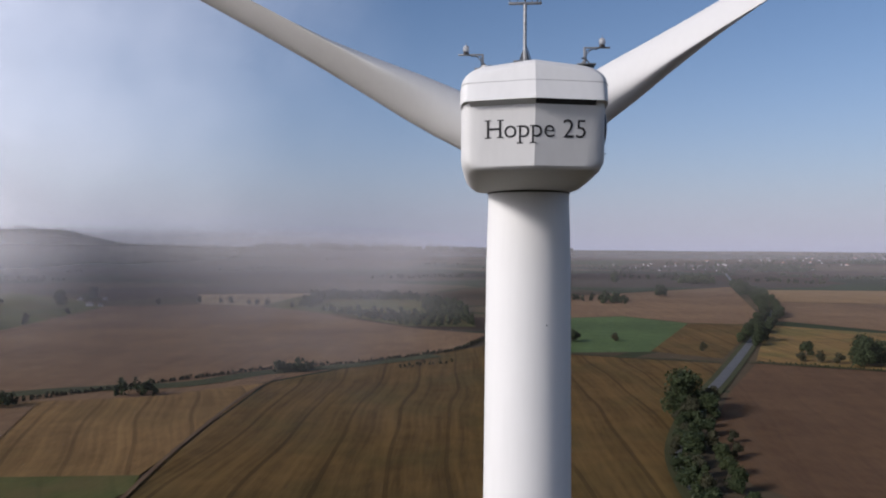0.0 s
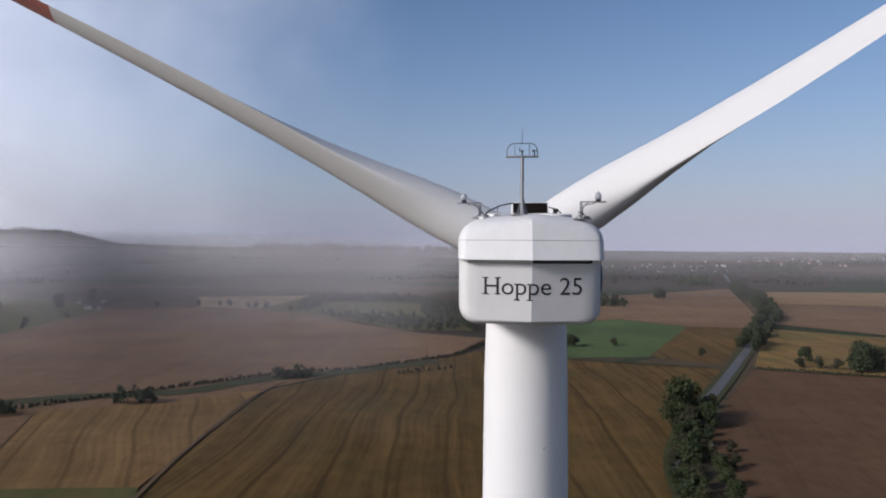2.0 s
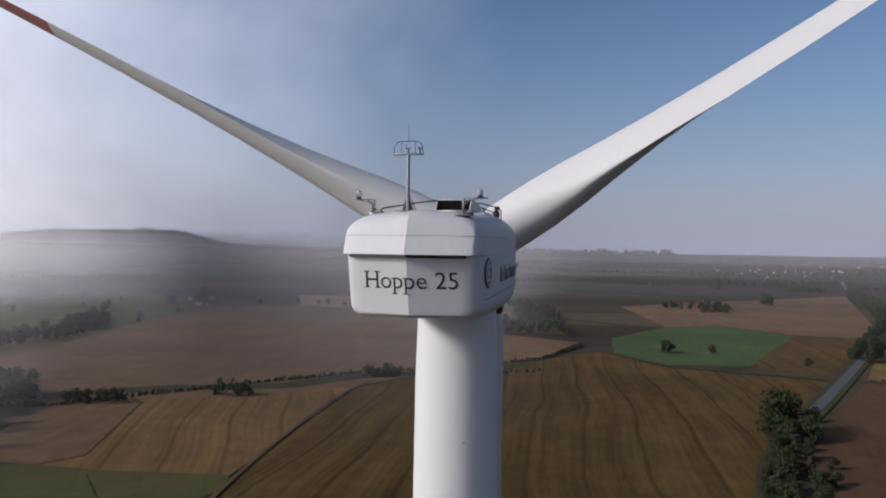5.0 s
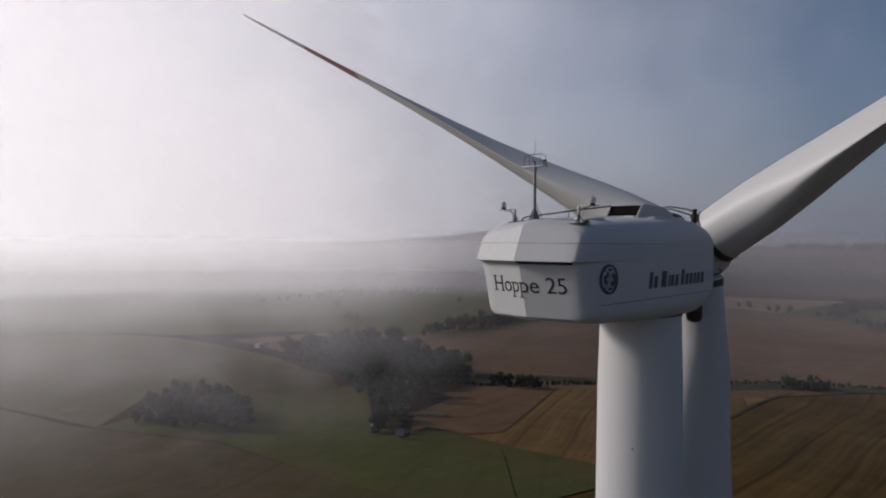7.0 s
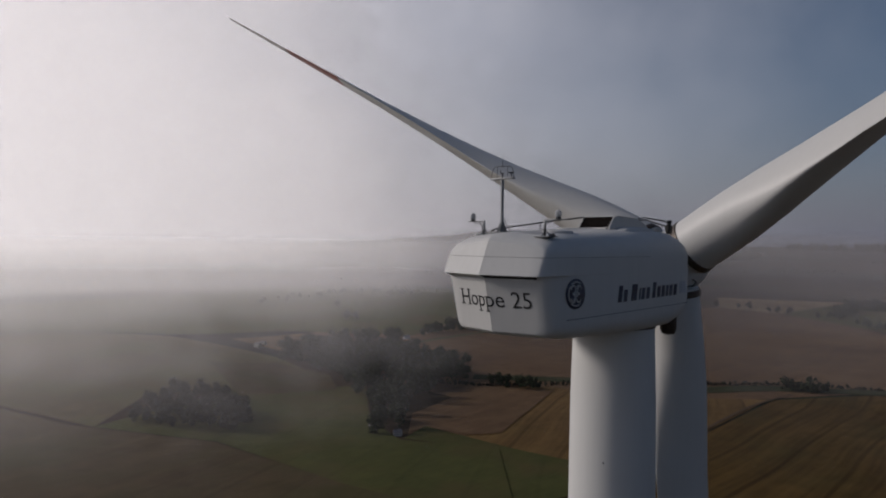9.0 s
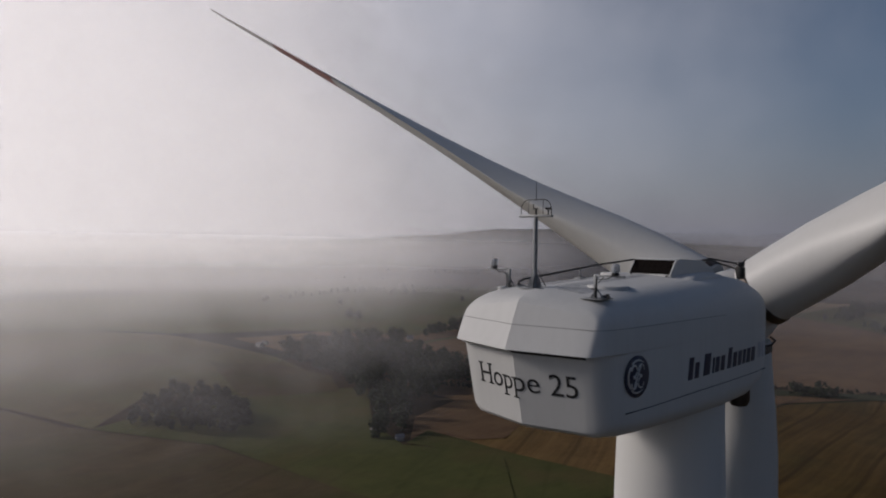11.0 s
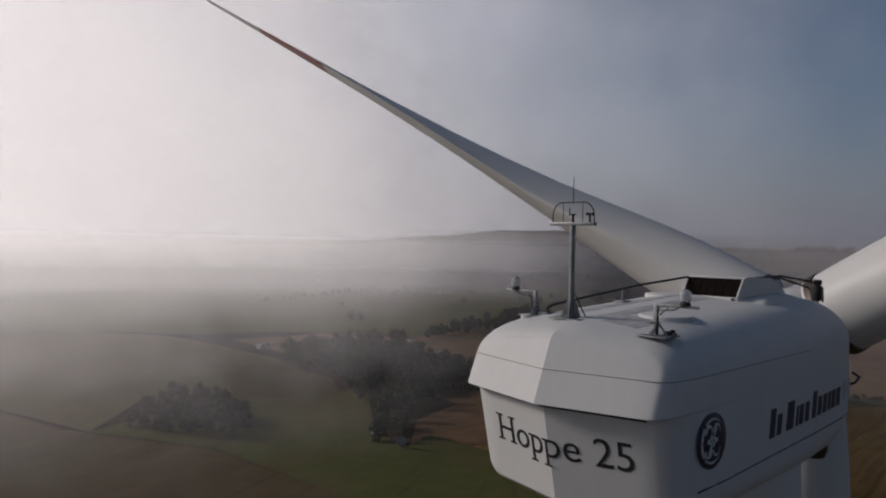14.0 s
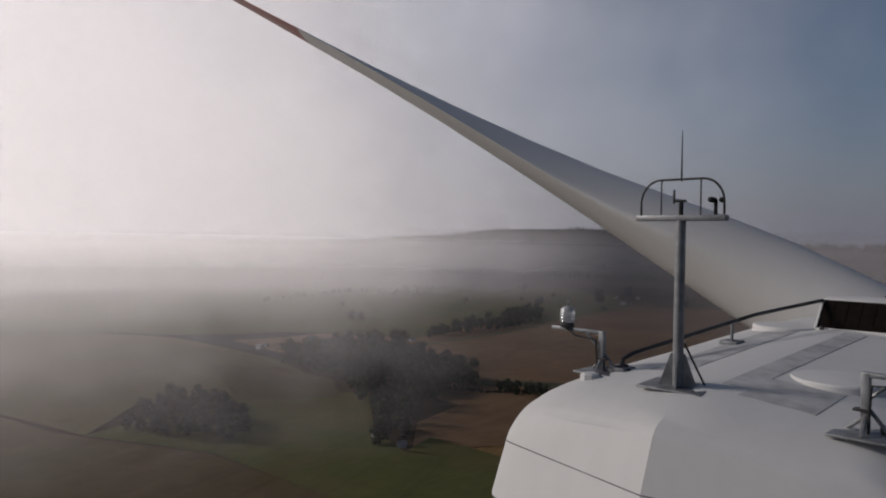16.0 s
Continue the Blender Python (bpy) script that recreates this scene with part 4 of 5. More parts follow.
def leaf_mesh(name, pts, size, rng, mat):
    verts, faces = [], []
    for p, v in pts:
        nrm = (v + Vector((rng.uniform(-0.8, 0.8), rng.uniform(-0.8, 0.8), rng.uniform(-0.5, 0.9)))).normalized()
        t = nrm.orthogonal().normalized()
        t = (Matrix.Rotation(rng.uniform(0, 6.28), 3, nrm) @ t)
        b = nrm.cross(t)
        s = size * rng.uniform(0.6, 1.3)
        k = len(verts)
        verts += [p - t * s - b * s * 0.5, p + t * s * 0.2 - b * s, p + t * s + b * s * 0.3 - nrm * s * 0.25, p - t * s * 0.2 + b * s - nrm * s * 0.2]
        faces.append((k, k + 1, k + 2, k + 3))
    me = bpy.data.meshes.new(name)
    me.from_pydata(verts, [], faces)
    me.materials.append(mat)
    return me


def make_tree(seed, height, width, n, size, mat, label):
    rng = random.Random(seed)
    th = empty("tree", 0, 0, 0, label, "tree")
    bm = bmesh.new()
    tr = height * 0.022
    tube(bm, [(0, 0, -0.3), (0.1, 0, height * 0.25), (-0.1, 0.15, height * 0.6)], tr, 8, tr * 0.4)
    for k in range(5):
        a = 1.3 * k + rng.random()
        z = height * rng.uniform(0.2, 0.45)
        tube(bm, [(0, 0, z), (width * 0.16 * math.cos(a), width * 0.16 * math.sin(a), z + height * 0.12), (width * 0.3 * math.cos(a), width * 0.3 * math.sin(a), z + height * 0.26)], tr * 0.45, 6, tr * 0.12)
    part("trunk", bm, BARK, th)
    cr = new("crown", leaf_mesh("crown", crown_points(rng, height, width, n, 0.12), size, rng, mat))
    cr.parent = th
    return th


PROTO = [make_tree(11, 17, 15, 2800, 0.5, LEAF, "tall broad-leaved tree beside the country road"),
         make_tree(12, 12, 11, 1900, 0.45, LEAF, "round green tree standing between fields"),
         make_tree(13, 20, 20, 3200, 0.6, LEAF, "large dark broad-leaved tree with dense crown"),
         make_tree(14, 8, 7.5, 1100, 0.38, LEAF_B, "small brownish tree at a field edge")]
HOME = [(88, 318), (215, 500), (232, 458), (-352, 880)]
for th, (x, y) in zip(PROTO, HOME):
    th.matrix_basis = pose(x, y, 0)


def plant(k, x, y, s=1.0, rz=0.0, label="", group=""):
    ob = copy_thing(PROTO[k], pose(x, y, ground_z(x, y), 0, 0, rz))
    ob.scale = (s, s, s * random.uniform(0.9, 1.1))
    return tagged(ob, label, "", group)


rt = random.Random(5)
ROAD = [(30, -60), (46, 60), (58, 150), (62, 214), (64, 240), (74, 275), (94, 330), (124, 394), (159, 473), (218, 608), (307, 809), (380, 1062), (454, 1391), (569, 1804), (650, 2100)]


def along(line, s):
    for (x0, y0), (x1, y1) in zip(line, line[1:]):
        d = math.hypot(x1 - x0, y1 - y0)
        if s <= d:
            return x0 + (x1 - x0) * s / d, y0 + (y1 - y0) * s / d, (x1 - x0) / d, (y1 - y0) / d
        s -= d
    return None


# dense roadside trees near the tower
for x, y, k, s in ((80, 308, 0, 1.0), (84, 300, 3, 1.2), (78, 288, 1, 0.9), (92, 305, 1, 1.0), (73, 268, 3, 1.3), (84, 276, 1, 0.95), (70, 252, 1, 0.9), (80, 256, 3, 1.4), (68, 236, 1, 0.85), (79, 240, 1, 0.9), (66, 222, 3, 1.3), (76, 224, 1, 0.9), (74, 208, 0, 0.7), (64, 205, 3, 1.2), (97, 322, 3, 1.2), (106, 345, 3, 0.9), (84, 330, 3, 1.0)):
    plant(k, x, y, s * (1.15 if y > 298 else 0.72), rt.uniform(0, 360), "", "roadside trees")
for x, y, k, s in ((66, 262, 1, 0.95), (61, 246, 3, 1.3), (72, 284, 1, 1.0), (57, 228, 1, 0.95), (55, 212, 1, 0.9), (62, 232, 3, 1.2), (64, 254, 3, 1.4), (74, 296, 3, 1.4), (60, 196, 1, 1.0), (70, 192, 1, 1.0), (86, 290, 3, 1.3), (88, 266, 3, 1.2), (83, 246, 3, 1.3)):
    plant(k, x + 3, y, s * 0.55, rt.uniform(0, 360), "", "roadside trees")
# avenue beyond the crossing
s = 640.0
while s < 1560:
    q = along(ROAD, s)
    for side in (-6.5, 6.5):
        if rt.random() < 0.88:
            plant(rt.choice((0, 1, 1, 3)), q[0] + side * q[3] + rt.uniform(-1.5, 1.5), q[1] - side * q[2] + rt.uniform(-2, 2), rt.uniform(0.65, 0.92), rt.uniform(0, 360), "leafy avenue tree lining the country road", "avenue trees")
    s += 8.5
# single field trees
for x, y, k, sc in ((201, 474, 3, 1.0), (212, 471, 3, 1.05), (223, 468, 3, 1.1), (236, 462, 2, 0.95), (246, 462, 0, 0.9), (238, 470, 1, 1.1), (248, 1100, 2, 1.05), (256, 1108, 1, 1.1), (149, 514, 3, 0.9), (94, 566, 3, 1.0), (59, 556, 1, 0.9), (63, 562, 3, 1.2), (243, 1500, 2, 1.1)):
    plant(k, x, y, sc, rt.uniform(0, 360), "lone dark green tree in an open field", "field trees")
for x, y in ((-340, 882), (-309, 862), (-297, 858), (-283, 856), (-244, 826), (-380, 880), (-420, 850)):
    plant(3, x, y, rt.uniform(0.9, 1.3), rt.uniform(0, 360), "small brownish tree in a spaced row", "row of trees")
for k in range(9):
    plant(rt.choice((1, 3, 0)), rt.uniform(-760, -430), rt.uniform(620, 1000), rt.uniform(0.8, 1.2), rt.uniform(0, 360), "misty pasture tree, half hidden in haze", "pasture trees")
for k in range(4):
    plant(rt.choice((1, 3, 3)), rt.uniform(-620, -420), rt.uniform(540, 780), rt.uniform(0.7, 1.1), rt.uniform(0, 360), "bushy tree on a misty green slope", "slope trees")
for x, y in ((-552, 424), (-548, 420), (-541, 426), (-700, 610), (-690, 640), (-640, 480)):
    plant(3, x, y, rt.uniform(0.9, 1.3), rt.uniform(0, 360), "dark bush in a green meadow", "meadow bushes")


def inside(poly, x, y):
    c = False
    for (x0, y0), (x1, y1) in zip(poly, poly[1:] + poly[:1]):
        if (y0 > y) != (y1 > y) and x < (x1 - x0) * (y - y0) / (y1 - y0) + x0:
            c = not c
    return c


def woodland(name, spots, seed, h, size, n, label, mat=LEAF, category="woodland"):
    """Many crowns grown together, with stems below."""
    rng = random.Random(seed)
    verts, faces = [], []
    for x, y in spots:
        hh = h * rng.choice((rng.uniform(0.5, 0.9), rng.uniform(0.8, 1.3)))
        z = ground_z(x, y)
        for p, v in crown_points(rng, hh, hh * rng.uniform(0.6, 0.85), n, 0.1):
            nrm = (v + Vector((rng.uniform(-0.8, 0.8), rng.uniform(-0.8, 0.8), rng.uniform(-0.4, 0.9)))).normalized()
            t = Matrix.Rotation(rng.uniform(0, 6.28), 3, nrm) @ nrm.orthogonal().normalized()
            b = nrm.cross(t)
            s = size * rng.uniform(0.6, 1.3)
            c = p + Vector((x, y, z))
            k = len(verts)
            verts += [c - t * s - b * s * 0.5, c + t * s * 0.2 - b * s, c + t * s + b * s * 0.3 - nrm * s * 0.25, c - t * s * 0.2 + b * s - nrm * s * 0.2]
            faces.append((k, k + 1, k + 2, k + 3))
    me = bpy.data.meshes.new(name)
    me.from_pydata(verts, [], faces)
    me.materials.append(mat)
    return tagged(new(name, me), label, category, kind="stuff")


def fill(poly, gap, seed, hole=None):
    rng = random.Random(seed)
    xs, ys = [p[0] for p in poly], [p[1] for p in poly]
    out = []
    x = min(xs)
    while x < max(xs):
        y = min(ys)
        while y < max(ys):
            px, py = x + rng.uniform(-0.4, 0.4) * gap, y + rng.uniform(-0.4, 0.4) * gap
            if inside(poly, px, py) and not (hole and inside(hole, px, py)):
                out.append((px, py))
            y += gap
        x += gap
    return out


def line_spots(pts, gap, seed, jitter=1.5):
    rng = random.Random(seed)
    out, s = [], 0.0
    while True:
        q = along(pts, s)
        if q is None:
            return out
        out.append((q[0] + rng.uniform(-jitter, jitter), q[1] + rng.uniform(-jitter, jitter)))
        s += gap * rng.uniform(0.7, 1.4)


woodland("woodland", fill([(-240, 838), (-284, 1074), (-152, 1071), (-41, 906), (-20, 655), (-84, 652), (-171, 752)], 9.5, 1, [(-215, 800), (-235, 960), (-110, 960), (-75, 745)]), 1, 9, 0.9, 110, "dark mixed wood around a green clearing")
woodland("woodland", fill([(-385, 241), (-424, 294), (-393, 342), (-320, 321), (-268, 300), (-262, 259), (-235, 210), (-206, 184), (-217, 178), (-267, 214), (-320, 236)], 9, 2), 2, 15, 0.6, 480, "dark green copse with tall trees beside meadows")
woodland("woodland", fill([(-297, 106), (-328, 142), (-326, 164), (-280, 156), (-254, 148), (-257, 133)], 7, 3), 3, 10, 0.42, 520, "brownish thicket in the middle of a meadow", LEAF_B)
woodland("woodland", fill([(-418, 392), (-418, 438), (-416, 502), (-440, 575), (-476, 626), (-486, 600), (-448, 520), (-436, 430)], 8, 4), 4, 12, 0.8, 200, "belt of dark trees on a slope")
woodland("hedge", line_spots([(-300, 262), (-250, 285), (-190, 355), (-133, 415), (-85, 438), (-30, 500), (-4, 580)], 1.1, 5, 1.2), 5, 2.6, 0.45, 30, "low scrubby hedge between brown fields", LEAF_B, "hedge")
woodland("hedge", fill([(-131, 396), (-126, 412), (-108, 414), (-112, 398)], 4.5, 6), 6, 8, 0.5, 170, "dense dark thicket on a hedge line", LEAF, "hedge")
woodland("hedge", fill([(-192, 321), (-190, 331), (-164, 334), (-166, 326)], 4.5, 7), 7, 8, 0.5, 170, "dense dark thicket beside a track", LEAF, "hedge")
woodland("hedge", fill([(-250, 285), (-255, 300), (-228, 306), (-224, 294)], 5, 8), 8, 8, 0.5, 170, "dark thicket at the edge of a field", LEAF, "hedge")
woodland("hedge", line_spots([(-60, 424), (-30, 446)], 3, 9, 1), 9, 3.5, 0.4, 70, "low reddish scrub in a stubble field", LEAF_B, "hedge")
woodland("hedge", line_spots([(172, 468), (240, 441), (330, 412), (430, 384)], 2.6, 10, 0.8), 10, 2.0, 0.35, 26, "low hedge beside a farm lane", LEAF, "hedge")
woodland("hedge", fill([(92, 980), (100, 1020), (190, 1040), (180, 990)], 13, 11), 11, 10, 1.0, 120, "dark shelter belt between fields", LEAF, "hedge")
woodland("hedge", line_spots([(-745, 445), (-800, 640), (-830, 830)], 14, 12, 5), 12, 9, 0.9, 90, "misty hedge of trees beyond a meadow", LEAF, "hedge")
woodland("hedge", line_spots([(-790, 560), (-740, 700), (-700, 850)], 5, 14, 2), 14, 5, 0.6, 40, "thin hedge across a misty meadow", LEAF, "hedge")
woodland("hedge", line_spots([(58, 186), (63, 214), (70, 246), (78, 276), (83, 300)], 1.9, 16, 3.4), 16, 6.5, 0.45, 150, "dense dark hedge of shrubs along the road", LEAF, "hedge")
woodland("woodland", fill([(729, 2079), (823, 1990), (930, 2150), (840, 2250)], 16, 24), 24, 16, 1.8, 60, "dark wood on a rise beside the village")
woodland("woodland", fill([(362, 1455), (436, 1465), (468, 1600), (410, 1610)], 12, 25), 25, 15, 1.5, 70, "dark clump of tall trees beside the far road")
woodland("hedge", fill([(130, 940), (172, 945), (176, 985), (134, 985)], 9, 26), 26, 11, 1.0, 120, "dark shelter belt at the edge of a field", LEAF, "hedge")
woodland("woodland", line_spots([(560, 2160), (760, 2240), (980, 2330)], 7, 17, 14), 17, 17, 2.0, 40, "dark wood beside the far village", LEAF)
woodland("woodland", line_spots([(300, 1700), (420, 1720), (520, 1760)], 8, 18, 14), 18, 15, 1.8, 40, "dark clump of trees where the road enters the village", LEAF)
far = random.Random(21)
spots = []
for k in range(48):
    a, r = radians(far.uniform(-36, 62)), far.uniform(1500, 3900)
    L, da = far.uniform(60, 320), far.uniform(-0.5, 0.5)
    for j in range(int(L / 9)):
        spots.append((-r * math.sin(a) + (j * 9 - L / 2) * math.cos(a + da) + far.uniform(-6, 6), r * math.cos(a) + (j * 9 - L / 2) * math.sin(a + da) + far.uniform(-6, 6)))
for k in range(30):
    u = far.random()
    cx, cy = 300 + 1500 * u, 2050 + 950 * u + far.uniform(-300, 300)
    for j in range(int(far.uniform(6, 22))):
        spots.append((cx + far.gauss(0, 60), cy + far.gauss(0, 22)))
woodland("woodland", spots, 13, 10, 2.2, 26, "far belts of dark trees on the hills")
ridge_wood = []
for k in range(420):
    a, r = radians(far.uniform(-6, 19)), far.uniform(3450, 3800)
    ridge_wood.append((-r * math.sin(a), r * math.cos(a)))
woodland("woodland", ridge_wood, 23, 26, 5.0, 26, "long dark wood along the horizon")


# ==== roads ====
def ribbon(name, line, width, mat, z, label, category="road"):
    bm = bmesh.new()
    rows = []
    for i, (x, y) in enumerate(line):
        x0, y0 = line[max(i - 1, 0)]
        x1, y1 = line[min(i + 1, len(line) - 1)]
        d = math.hypot(x1 - x0, y1 - y0)
        nx, ny = (y1 - y0) / d * width / 2, -(x1 - x0) / d * width / 2
        rows.append((bm.verts.new((x - nx, y - ny, ground_z(x, y) + z)), bm.verts.new((x + nx, y + ny, ground_z(x, y) + z))))
    for (a, b), (c, d) in zip(rows, rows[1:]):
        bm.faces.new((a, b, d, c))
    ob = part(name, bm, mat, angle=0)
    return tagged(ob, label, category, kind="structure")


def curve_line(line, step=12):
    pts, s = [], 0.0
    while True:
        q = along(line, s)
        if q is None:
            break
        pts.append((q[0], q[1]))
        s += step
    for _ in range(3):
        pts = [pts[0]] + [((a[0] + 2 * b[0] + c[0]) / 4, (a[1] + 2 * b[1] + c[1]) / 4) for a, b, c in zip(pts, pts[1:], pts[2:])] + [pts[-1]]
    return pts


ROAD_S = curve_line(ROAD)
ribbon("verge", ROAD_S, 12, VERGE, 0.56, "grassy verge along the country road", "verge")
ribbon("road", ROAD_S, 5.6, ASPHALT, 0.62, "grey asphalt country road between fields")
ribbon("track", curve_line([(-106, 150), (-114, 203), (-118, 231), (-121, 263), (-125, 305), (-127, 343), (-126, 368), (-122, 395)], 8), 1.7, field_mat("track_dirt", (0.07, 0.045, 0.025), (0.13, 0.085, 0.05), 0, 2, 0.1), 0.6, "dark dirt track between stubble and brown fields", "track")
ribbon("verge", curve_line([(-272, 300), (-228, 334), (-198, 346), (-165, 356), (-140, 396), (-100, 420), (-40, 476)], 8), 15, VERGE, 0.58, "rough grass strip along a field hedge", "verge")
ribbon("track", curve_line([(146, 465), (80, 484), (48, 494), (20, 545)], 8), 3.0, VERGE, 0.6, "grassy farm track between fields", "track")
ribbon("track", curve_line([(160, 468), (240, 440), (430, 380)], 8), 3.5, VERGE, 0.6, "grassy farm lane beside a hedge", "track")
ribbon("track", curve_line([(-372, 300), (-392, 346), (-400, 402), (-404, 483), (-415, 547)], 8), 5.0, field_mat("lane_grass", (0.07, 0.075, 0.03), (0.12, 0.12, 0.055), 0, 4, 0.1), 0.6, "pale grassy lane beside a brown field", "track")


# ==== houses ====
def house(seed, w, d, h, roof_mat):
    th = empty("house", 0, 0, 0, "small white house with pitched tiled roof in a far village", "house", "village houses")
    bm = bmesh.new()
    box(bm, (0, 0, h / 2), (w, d, h))
    wall = part("wall", bm, PLASTER, th, "", 0)
    bm = bmesh.new()
    e = 0.5
    a = [(-w / 2 - e, -d / 2 - e, h - 0.1), (-w / 2 - e, d / 2 + e, h - 0.1), (-w / 2 - e, 0, h + d * 0.5)]
    loft(bm, [[Vector(p) for p in a], [Vector((-p[0], p[1], p[2])) for p in a]])
    roof = part("roof", bm, roof_mat, th, "", 0)
    bm = bmesh.new()
    box(bm, (w * 0.2, d * 0.1, h + d * 0.5), (0.9, 0.9, 1.8))
    part("chimney", bm, roof_mat, roof, "", 0)
    for k in range(3):
        bm = bmesh.new()
        box(bm, (-w * 0.3 + k * w * 0.3, -d / 2, h * 0.55), (1.2, 0.1, 1.4))
        part("window", bm, DARK, wall, "", 0)
    return th


H = [house(1, 11, 8, 5.0, SLATE), house(2, 14, 9, 5.5, SLATE), house(3, 22, 11, 5.0, TILES)]
for th, (x, y) in zip(H, ((-457, 272), (-1110, 885), (-1080, 860))):
    th.matrix_basis = pose(x, y, ground_z(x, y), 0, 0, 30)
    th.scale = (0.35, 0.35, 0.35)
hv = random.Random(8)
for k in range(54):
    u = hv.random() ** 1.6
    x, y = 420 + 1300 * u + hv.uniform(-80, 80), 2150 + 900 * u * hv.uniform(0.6, 1.2) + hv.uniform(-250, 350)
    copy_thing(H[hv.choice((0, 0, 1, 1, 2))], pose(x, y, ground_z(x, y), 0, 0, hv.uniform(0, 180))).scale = (0.55, 0.55, 0.55)
for x, y, k in ((-448, 262, 1), (-417, 380, 1), (-226, 184, 0), (-209, 183, 0), (-1140, 870, 1), (-1117, 789, 2), (-1060, 900, 0), (-470, 806, 0), (-480, 800, 1), (-520, 905, 0), (-545, 890, 1)):
    o = copy_thing(H[k], pose(x, y, ground_z(x, y), 0, 0, hv.uniform(0, 180)))
    tagged(o, "small pale farm building half hidden by mist")
    if x > -230:
        o.scale = (0.3, 0.3, 0.3)
    else:
        o.scale = (0.35, 0.35, 0.35) if x > -460 else (0.5, 0.5, 0.5)


def far_mast(x, y, h):
    z = ground_z(x, y)
    th = empty("radio_mast", x, y, z, "slender grey mast on a misty far hill", "mast", "far masts")
    bm = bmesh.new()
    tube(bm, [(x, y, z - 1), (x, y, z + h)], 2.2, 10, 0.9)
    part("pole", bm, STEEL, th)
    bm = bmesh.new()
    lathe(bm, (x, y, z + h - 0.5), [(1.2, 0), (1.8, 1.0), (1.8, 4.0), (0.8, 5.0)], 12)
    part("mast_head", bm, STEEL, th)


far_mast(-1750, 1180, 90)
far_mast(-1560, 1420, 70)


# ==== mist, painted on upright sheets ====
def mist_mat(name, seed, thick, haze):
    """Drifting mist on a sheet: a thick bank on one side coloured as if sunlit, wisps at its edge, thin grey haze
    painted along the horizon.
    """
    m = bpy.data.materials.new(name)
    m.use_nodes = True
    nt = m.node_tree
    nt.nodes.remove(nt.nodes["Principled BSDF"])
    out = nt.nodes["Material Output"]
    tc = nt.nodes.new("ShaderNodeTexCoord")
    sep = nt.nodes.new("ShaderNodeSeparateXYZ")
    nt.links.new(tc.outputs["Object"], sep.inputs[0])
    X, Y, Z = sep.outputs
    mul = lambda a, b: math_node(nt, "MULTIPLY", a, b)
    add = lambda a, b: math_node(nt, "ADD", a, b)
    mad = lambda a, b, c: math_node(nt, "MULTIPLY_ADD", a, b, c)
    az = mul(math_node(nt, "ARCTAN2", mul(X, -1.0), Y), 57.3)
    flat = math_node(nt, "SQRT", add(mul(X, X), mul(Y, Y)))
    el = mul(math_node(nt, "ARCTAN2", math_node(nt, "SUBTRACT", Z, 80.0), flat), 57.3)

    def step(v, a, b):
        n = nt.nodes.new("ShaderNodeMapRange")
        n.interpolation_type = "SMOOTHERSTEP"
        n.inputs["From Min"].default_value, n.inputs["From Max"].default_value = a, b
        nt.links.new(v, n.inputs["Value"])
        return n.outputs[0]

    place = nt.nodes.new("ShaderNodeCombineXYZ")
    nt.links.new(az, place.inputs[0])
    nt.links.new(mul(el, 1.5), place.inputs[1])
    place.inputs[2].default_value = seed * 9.0
    big = math_node(nt, "SUBTRACT", noise_tex(nt, place.outputs[0], 0.06, 3, 0.5), 0.5)
    wisp = math_node(nt, "SUBTRACT", noise_tex(nt, place.outputs[0], 0.17, 6, 0.6), 0.5)
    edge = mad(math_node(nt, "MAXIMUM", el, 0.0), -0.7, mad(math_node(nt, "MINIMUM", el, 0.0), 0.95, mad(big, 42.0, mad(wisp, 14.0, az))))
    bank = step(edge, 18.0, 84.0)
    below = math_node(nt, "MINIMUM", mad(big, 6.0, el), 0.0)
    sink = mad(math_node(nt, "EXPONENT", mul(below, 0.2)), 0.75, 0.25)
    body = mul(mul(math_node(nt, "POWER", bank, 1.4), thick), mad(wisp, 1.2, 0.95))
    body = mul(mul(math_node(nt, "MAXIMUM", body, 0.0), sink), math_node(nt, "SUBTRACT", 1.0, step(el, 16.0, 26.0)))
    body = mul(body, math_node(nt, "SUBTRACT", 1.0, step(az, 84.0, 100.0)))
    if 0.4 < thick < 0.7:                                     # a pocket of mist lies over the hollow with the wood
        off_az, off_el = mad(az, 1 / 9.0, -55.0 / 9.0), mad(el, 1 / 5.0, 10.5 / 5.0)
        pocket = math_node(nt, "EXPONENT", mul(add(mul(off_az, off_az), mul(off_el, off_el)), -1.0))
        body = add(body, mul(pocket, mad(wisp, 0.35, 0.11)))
    # haze painted on the sheet by angle from the horizon, heavier to one side
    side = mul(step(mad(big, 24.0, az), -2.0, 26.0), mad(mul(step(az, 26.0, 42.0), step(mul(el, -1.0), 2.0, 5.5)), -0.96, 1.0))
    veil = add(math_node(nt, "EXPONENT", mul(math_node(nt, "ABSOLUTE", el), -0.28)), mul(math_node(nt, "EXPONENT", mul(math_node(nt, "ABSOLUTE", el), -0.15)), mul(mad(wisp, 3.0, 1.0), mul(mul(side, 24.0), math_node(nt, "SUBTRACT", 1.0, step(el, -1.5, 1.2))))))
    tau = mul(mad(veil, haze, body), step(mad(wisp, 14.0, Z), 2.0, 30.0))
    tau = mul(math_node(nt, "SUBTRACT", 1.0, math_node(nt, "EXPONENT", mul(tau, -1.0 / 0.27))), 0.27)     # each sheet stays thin
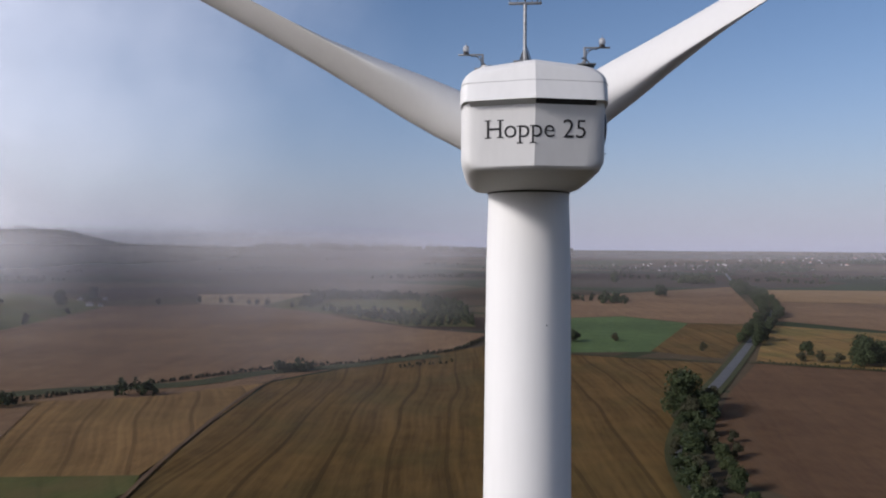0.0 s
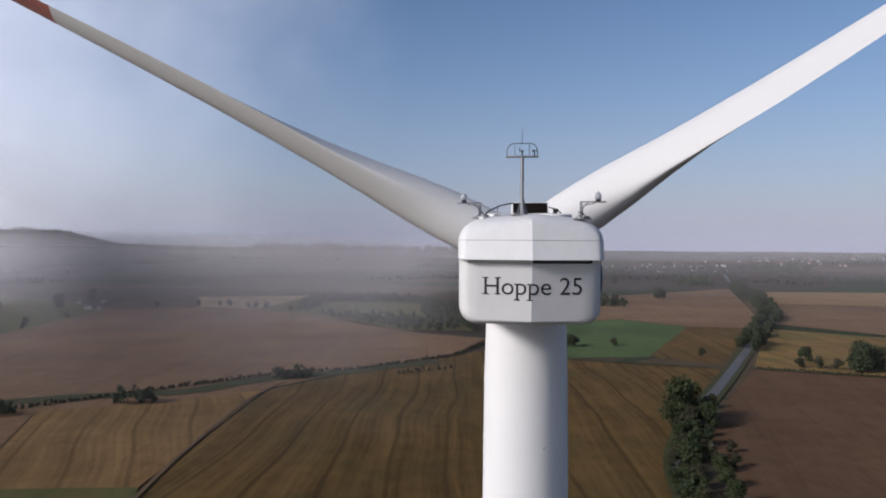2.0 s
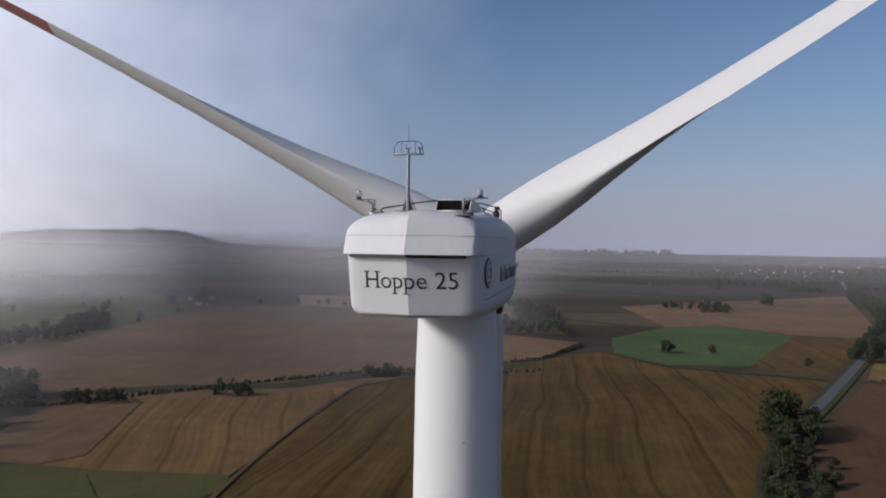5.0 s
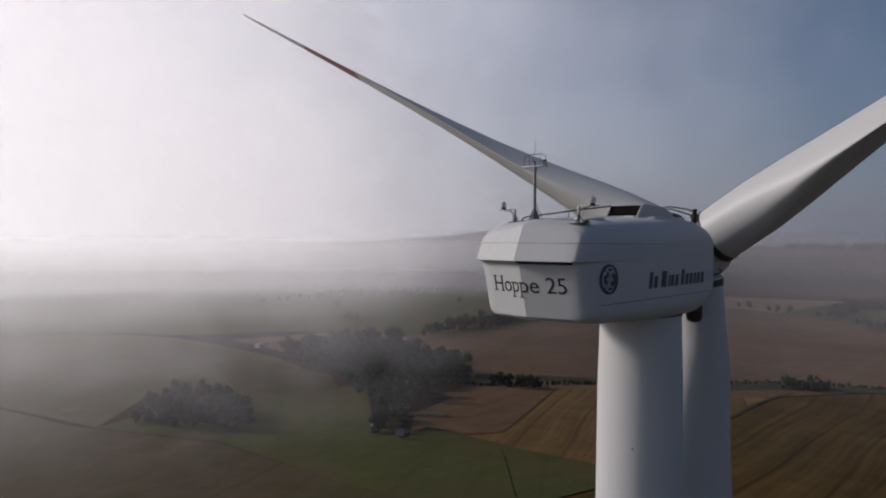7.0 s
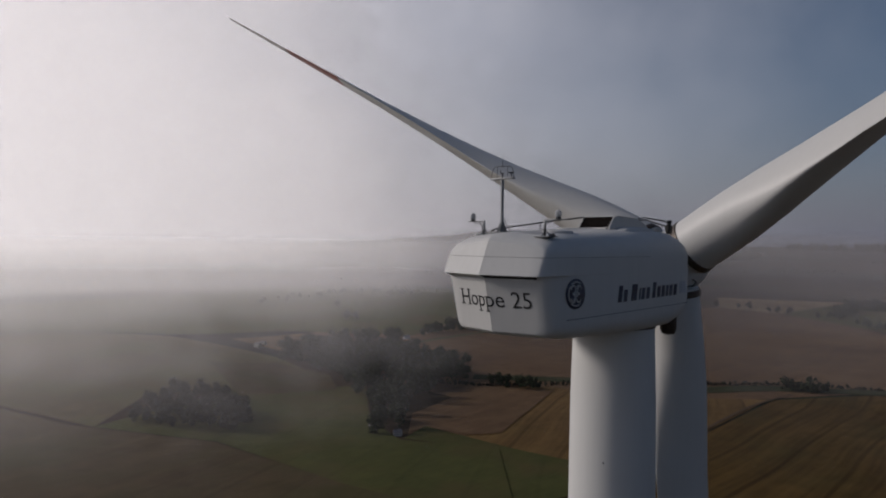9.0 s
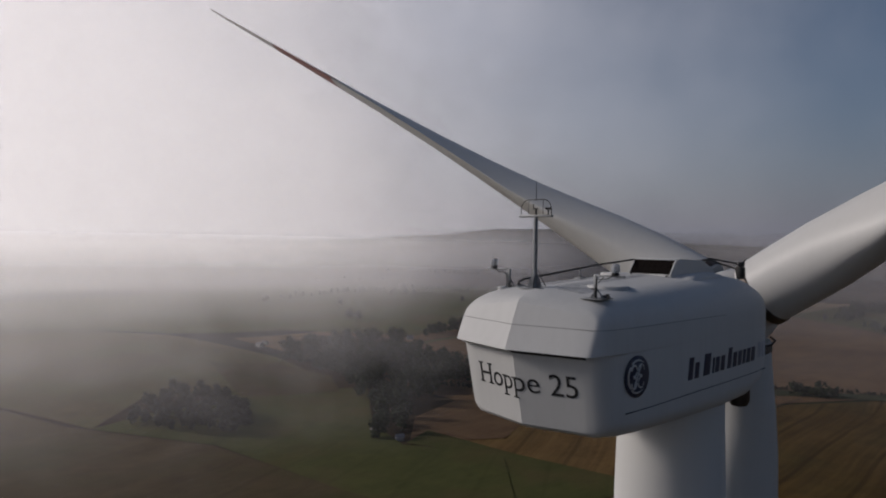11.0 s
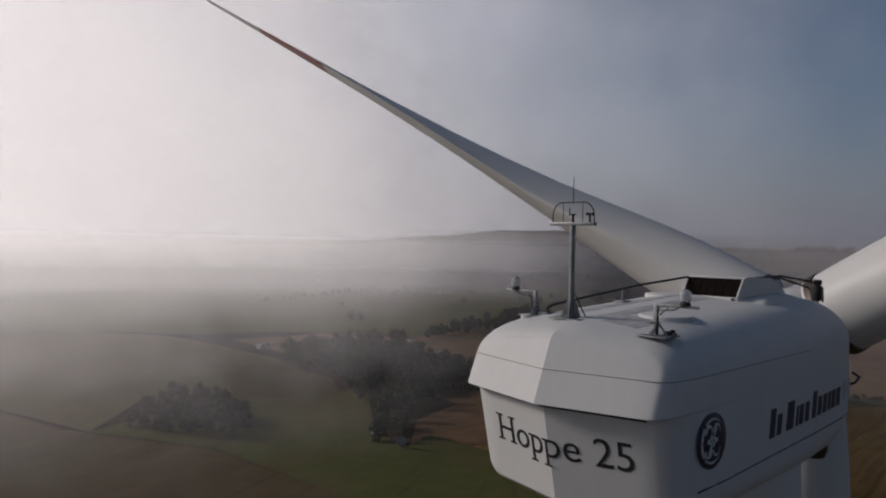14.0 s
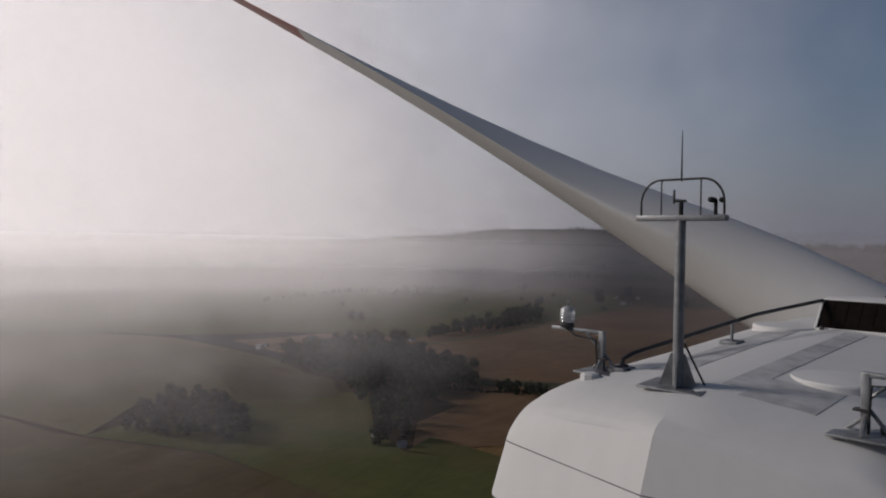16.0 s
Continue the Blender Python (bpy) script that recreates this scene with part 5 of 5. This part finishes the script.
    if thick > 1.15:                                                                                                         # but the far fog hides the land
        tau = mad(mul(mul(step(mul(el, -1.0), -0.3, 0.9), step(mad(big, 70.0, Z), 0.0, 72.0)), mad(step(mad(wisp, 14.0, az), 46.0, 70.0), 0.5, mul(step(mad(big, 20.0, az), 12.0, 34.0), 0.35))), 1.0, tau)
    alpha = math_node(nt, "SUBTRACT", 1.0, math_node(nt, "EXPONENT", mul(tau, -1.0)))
    tr = nt.nodes.new("ShaderNodeBsdfTransparent")
    # light painted into the colour: white toward the sun, grey low and elsewhere
    glow_tone = mix_rgb(nt, math_node(nt, "MAXIMUM", mul(step(edge, 16.0, 66.0), step(el, -26.0, 3.0)), mul(mul(step(az, 8.0, 30.0), step(el, -5.0, 0.5)), 0.5)), HAZE_DIM, FOG_SUNLIT)
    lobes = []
    for kind, sign in (("ShaderNodeBsdfDiffuse", 1), ("ShaderNodeBsdfTranslucent", -1)):    # normals forced sunward light every sheet alike, whatever way it faces
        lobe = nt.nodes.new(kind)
        nt.links.new(glow_tone, lobe.inputs[0])
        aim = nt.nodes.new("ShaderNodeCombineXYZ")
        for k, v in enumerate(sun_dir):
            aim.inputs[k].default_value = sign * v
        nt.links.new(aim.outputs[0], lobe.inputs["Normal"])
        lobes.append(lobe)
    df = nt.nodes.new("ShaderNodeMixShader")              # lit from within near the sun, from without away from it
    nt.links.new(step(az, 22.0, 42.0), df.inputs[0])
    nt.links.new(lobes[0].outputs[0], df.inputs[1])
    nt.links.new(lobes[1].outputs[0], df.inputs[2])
    mx = nt.nodes.new("ShaderNodeMixShader")
    nt.links.new(alpha, mx.inputs[0])
    nt.links.new(tr.outputs[0], mx.inputs[1])
    nt.links.new(df.outputs[0], mx.inputs[2])
    nt.links.new(mx.outputs[0], out.inputs[0])
    return m


# sheet colours with the sun's glow and the shade already mixed in
FOG_SUNLIT, HAZE_DIM = (0.97, 0.95, 0.95), (0.43, 0.42, 0.455)
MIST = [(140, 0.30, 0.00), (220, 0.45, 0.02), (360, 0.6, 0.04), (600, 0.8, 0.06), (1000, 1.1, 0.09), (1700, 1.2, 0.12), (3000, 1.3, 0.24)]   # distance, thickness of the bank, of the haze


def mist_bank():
    # upright translucent sheets stand in for the mist in the air
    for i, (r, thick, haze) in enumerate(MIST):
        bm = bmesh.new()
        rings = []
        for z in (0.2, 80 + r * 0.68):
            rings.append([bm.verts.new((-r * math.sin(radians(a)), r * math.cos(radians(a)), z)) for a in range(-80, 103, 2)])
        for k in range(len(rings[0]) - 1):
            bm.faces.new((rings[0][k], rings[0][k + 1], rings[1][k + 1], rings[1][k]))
        ob = part("mist", bm, mist_mat("mist_sheet", i, thick, haze), angle=80)
        tagged(ob, "translucent sheet standing for thin drifting morning mist over the fields", "mist", kind="stuff")


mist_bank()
